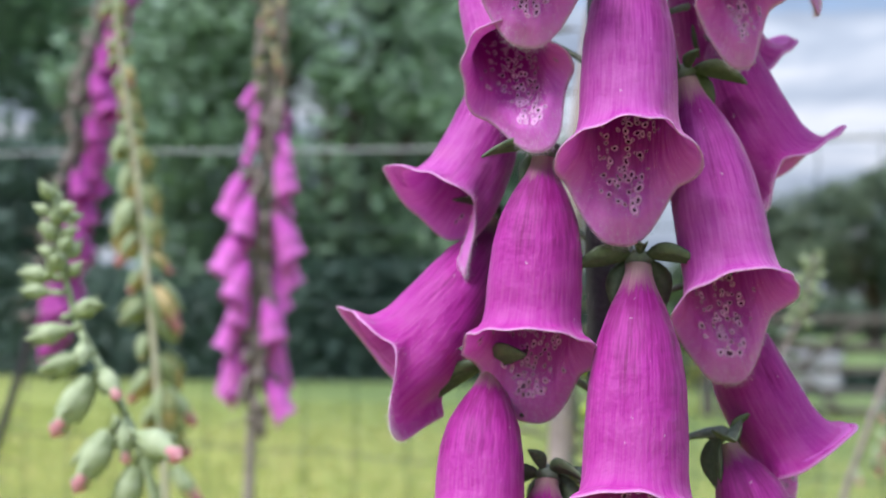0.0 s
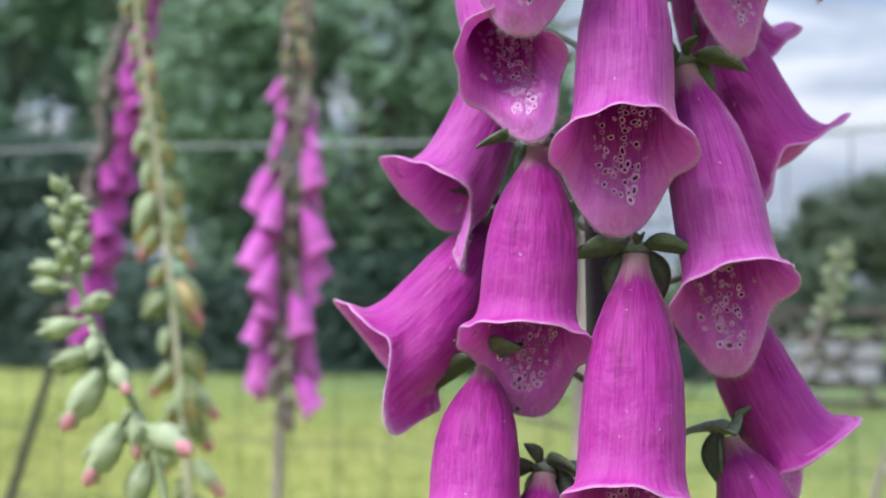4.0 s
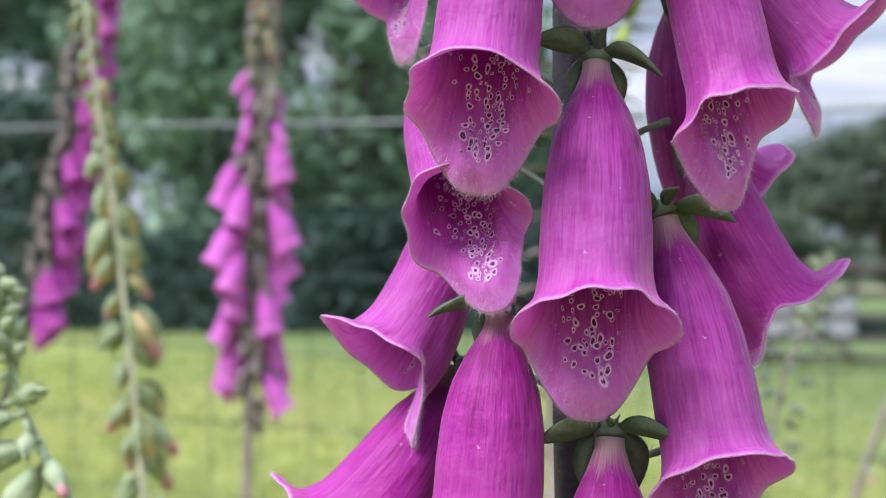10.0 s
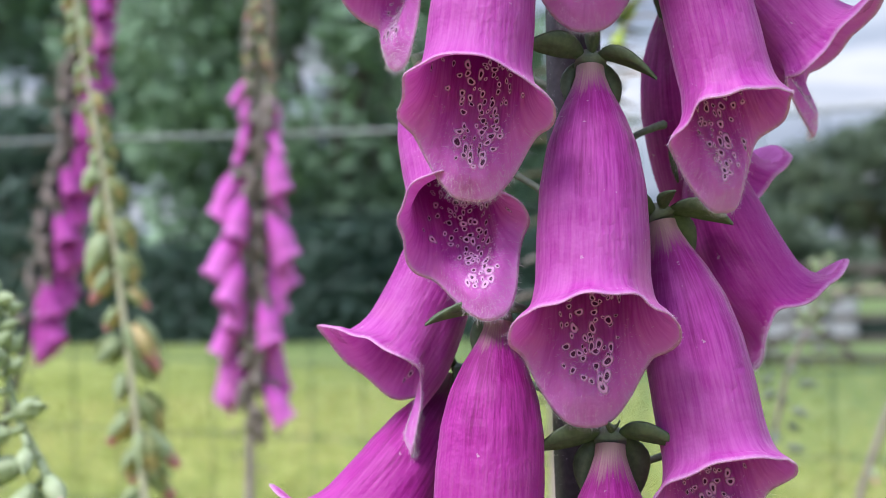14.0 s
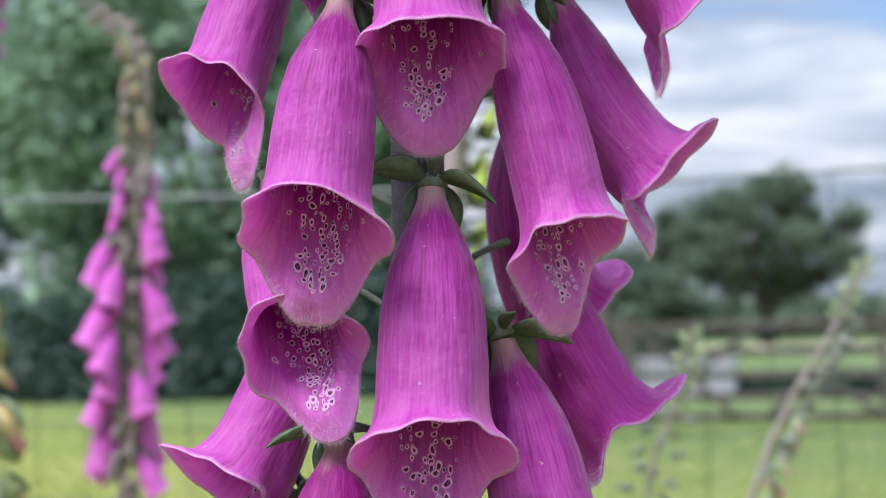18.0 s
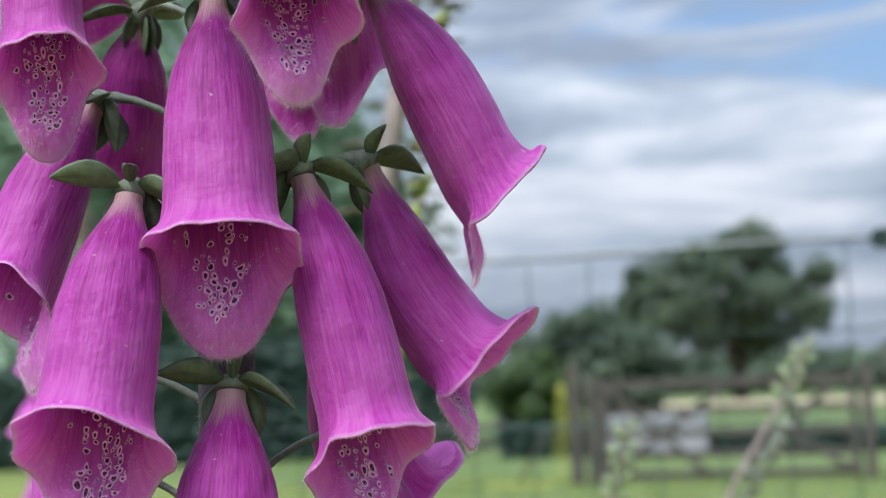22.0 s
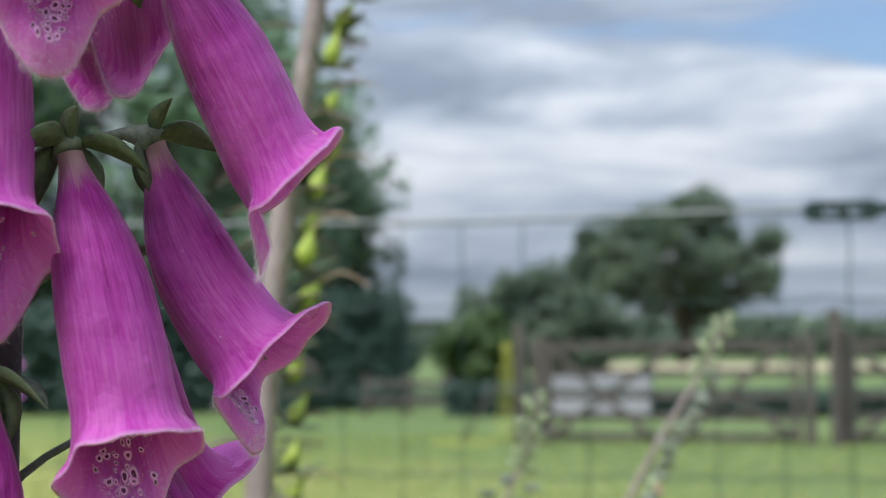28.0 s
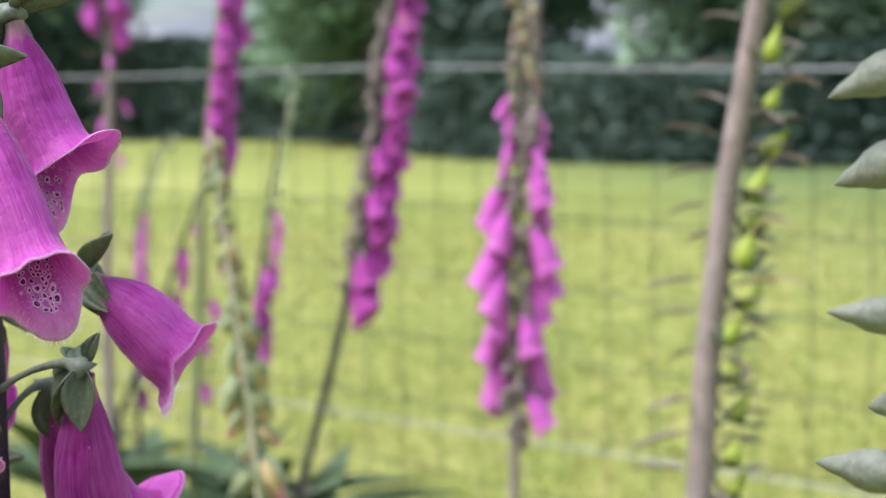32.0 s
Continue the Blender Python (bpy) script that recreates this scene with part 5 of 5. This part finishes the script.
hedge("hedge", "dense dark hedge under the tree line", [polar(16.4, 25), polar(20, 24.5), polar(30, 25), polar(38, 29)], 2.1, 0.9, 90000, 0.085, 21, "hedge_leaf")
hedge("hedge", "tall dark hedge at the far corner of the meadow", [polar(37.5, 29), polar(41, 39), polar(50, 47), polar(64, 54)], 3.6, 1.3, 80000, 0.13, 24, "hedge_leaf")
hedge("undergrowth", "low band of dark leaves behind the gate", [polar(12.2, 21.8), polar(8, 21.6), polar(0, 21.4), polar(-14, 21.6)], 0.42, 0.35, 26000, 0.06, 25, "hedge_leaf")
hedge("far_hedge", "low hedge along the far field", [polar(30, 95), polar(12, 100), polar(0, 95), polar(-18, 90), polar(-35, 90)], 1.7, 1.5, 26000, 0.3, 22, "oak_leaf")
hedge("far_wood", "woodland on the horizon", [polar(40, 400), polar(15, 420), polar(-10, 400), polar(-35, 380)], 7.5, 8, 22000, 1.3, 23, "oak_leaf")

# fields beyond
V = [polar(9, 52, 0.10), polar(-16, 52, 0.10), polar(-16, 68, 0.14), polar(9, 68, 0.14)]
tagged(new("stubble_field", mesh("stubble_field", V, [(0, 1, 2, 3)], "sand")), label="strip of pale dry stubble beyond the gate", category="field", kind="structure")


# ---------------------------------------------------------------- gate and rails
def box_mesh(name, sx, sy, sz, mat, bevel=0.006):
    bm = bmesh.new()
    bmesh.ops.create_cube(bm, size=1)
    bmesh.ops.scale(bm, vec=(sx, sy, sz), verts=bm.verts)
    bmesh.ops.bevel(bm, geom=bm.edges[:], offset=bevel, segments=1, affect="EDGES")
    me = bpy.data.meshes.new(name)
    bm.to_mesh(me)
    bm.free()
    me.materials.append(M[mat])
    return me


def bar(name, a, b, deep, high, parent, mat="wood"):
    """A squared timber from a to b in its parent's frame."""
    a, b = Vector(a), Vector(b)
    d = b - a
    ob = piece(name, box_mesh(name, d.length, deep, high, mat), parent)
    x = d.normalized()
    y = Vector((0, 1, 0))
    z = x.cross(y).normalized()
    m = Matrix((x, z.cross(x), z)).transposed().to_4x4()
    m.translation = (a + b) / 2
    ob.matrix_local = m
    return ob


def field_gate(x0, x1, y, label):
    g = thing("field_gate", (x0, y, 0), label=label, category="gate")
    w = x1 - x0
    for z in (0.10, 0.30, 0.52, 0.76, 1.04):
        bar("rail", (0, 0, z), (w, 0, z), 0.035, 0.075 if z < 1 else 0.09, g)
    bar("stile", (0.05, -0.04, 0.04), (0.05, -0.04, 1.12), 0.05, 0.08, g)
    bar("stile", (w - 0.05, -0.04, 0.04), (w - 0.05, -0.04, 1.12), 0.05, 0.08, g)
    bar("brace", (0.08, -0.045, 0.10), (w * 0.52, -0.045, 1.04), 0.035, 0.07, g)
    bar("brace", (w * 0.02, -0.05, 1.04), (w * 0.42, -0.05, 0.10), 0.035, 0.07, g)
    bar("brace", (w * 0.55, -0.045, 0.10), (w * 0.93, -0.045, 1.04), 0.035, 0.07, g)
    bar("brace", (w * 0.70, -0.05, 0.55), (w * 0.98, -0.05, 0.10), 0.035, 0.07, g)
    return g


def gate_post(x, y, h, label, s=0.12):
    p = thing("gate_post", (x, y, 0), label=label, category="post", group="gate posts")
    bar("shaft", (0, 0, -0.1), (0, 0, h), s, s, p)
    return p


GY = 15.3
field_gate(-2.40, 0.25, GY, "weathered wooden five-bar field gate, closed")
field_gate(0.72, 3.3, GY + 0.1, "weathered wooden field gate beside the first")
gate_post(-2.66, GY, 1.28, "weathered wooden gate post with rope hung on it", 0.12)
gate_post(-2.47, GY, 1.12, "weathered wooden hanging post of the gate")
gate_post(0.34, GY, 1.16, "weathered wooden latch post of the gate", 0.11)
gate_post(0.60, GY, 1.40, "tall weathered wooden gate post", 0.12)
gate_post(0.70, GY + 0.1, 1.20, "weathered wooden post beside the taller one", 0.09)


def rope():
    r = thing("yellow_rope", (-2.86, GY - 0.12, 0), label="yellow rope hung over a gate post to the ground", category="rope")
    for k, dx in enumerate((0.0, 0.07, 0.12)):
        V, Fc = tube(bezier((0.05 + dx * 0.3, 0, 1.08), (0.02 + dx, 0, 0.7), (-0.02 + dx, 0, 0.3), (-0.05 + dx * 1.2, 0, 0.012), 10), 0.007, 6)
        piece("strand", mesh("strand", V, Fc, "yellow"), r)
    V, Fc = tube([(-0.75, 0, 0.012), (-0.4, 0.05, 0.012), (-0.02, 0, 0.012)], 0.013, 6)
    piece("strand", mesh("strand", V, Fc, "yellow"), r)
    s2 = thing("strut", (-3.3, GY - 0.05, 0), label="thin grey strut leaning on the gate post", category="strut")
    V, Fc = tube([(0, 0, 0), (0.36, 0, 0.66)], 0.018, 8)
    piece("rod", mesh("rod", V, Fc, "wood"), s2)


rope()


def post_rail(x0, x1, y, label):
    f = thing("rail_fence", (x0, y, 0), label=label, category="fence")
    n = max(2, int((x1 - x0) / 1.8))
    for k in range(n + 1):
        bar("post", ((x1 - x0) * k / n, 0, -0.1), ((x1 - x0) * k / n, 0, 0.62), 0.08, 0.08, f)
    for z in (0.22, 0.48):
        bar("rail", (0, -0.07, z), (x1 - x0, -0.07, z), 0.04, 0.09, f)


post_rail(-6.2, -4.9, 21.5, "low weathered post and rail fence")


def water_trough(x, y):
    """A long sheet-metal trough: four walls with ribs, a rolled rim and feet."""
    t = thing("water_trough", (x, y, 0), label="long pale galvanised trough standing behind the gate", category="trough")
    for dy in (-0.28, 0.28):
        piece("side_wall", box_mesh("side_wall", 1.56, 0.02, 0.46, "white", 0.004), t).location = (0, dy, 0.33)
        piece("rim", box_mesh("rim", 1.62, 0.05, 0.035, "white", 0.012), t).location = (0, dy, 0.573)
    for dx in (-0.77, 0.77):
        piece("end_wall", box_mesh("end_wall", 0.02, 0.54, 0.46, "white", 0.004), t).location = (dx, 0, 0.33)
        for dy in (-0.22, 0.22):
            piece("foot", box_mesh("foot", 0.06, 0.06, 0.12, "black", 0.006), t).location = (dx * 0.9, dy, 0.06)
    piece("bottom", box_mesh("bottom", 1.54, 0.54, 0.02, "white", 0.004), t).location = (0, 0, 0.125)
    for k in range(7):
        piece("rib", box_mesh("rib", 0.03, 0.016, 0.42, "white", 0.004), t).location = (-0.66 + 0.22 * k, -0.297, 0.33)


water_trough(*polar(7.0, 20.7)[:2])
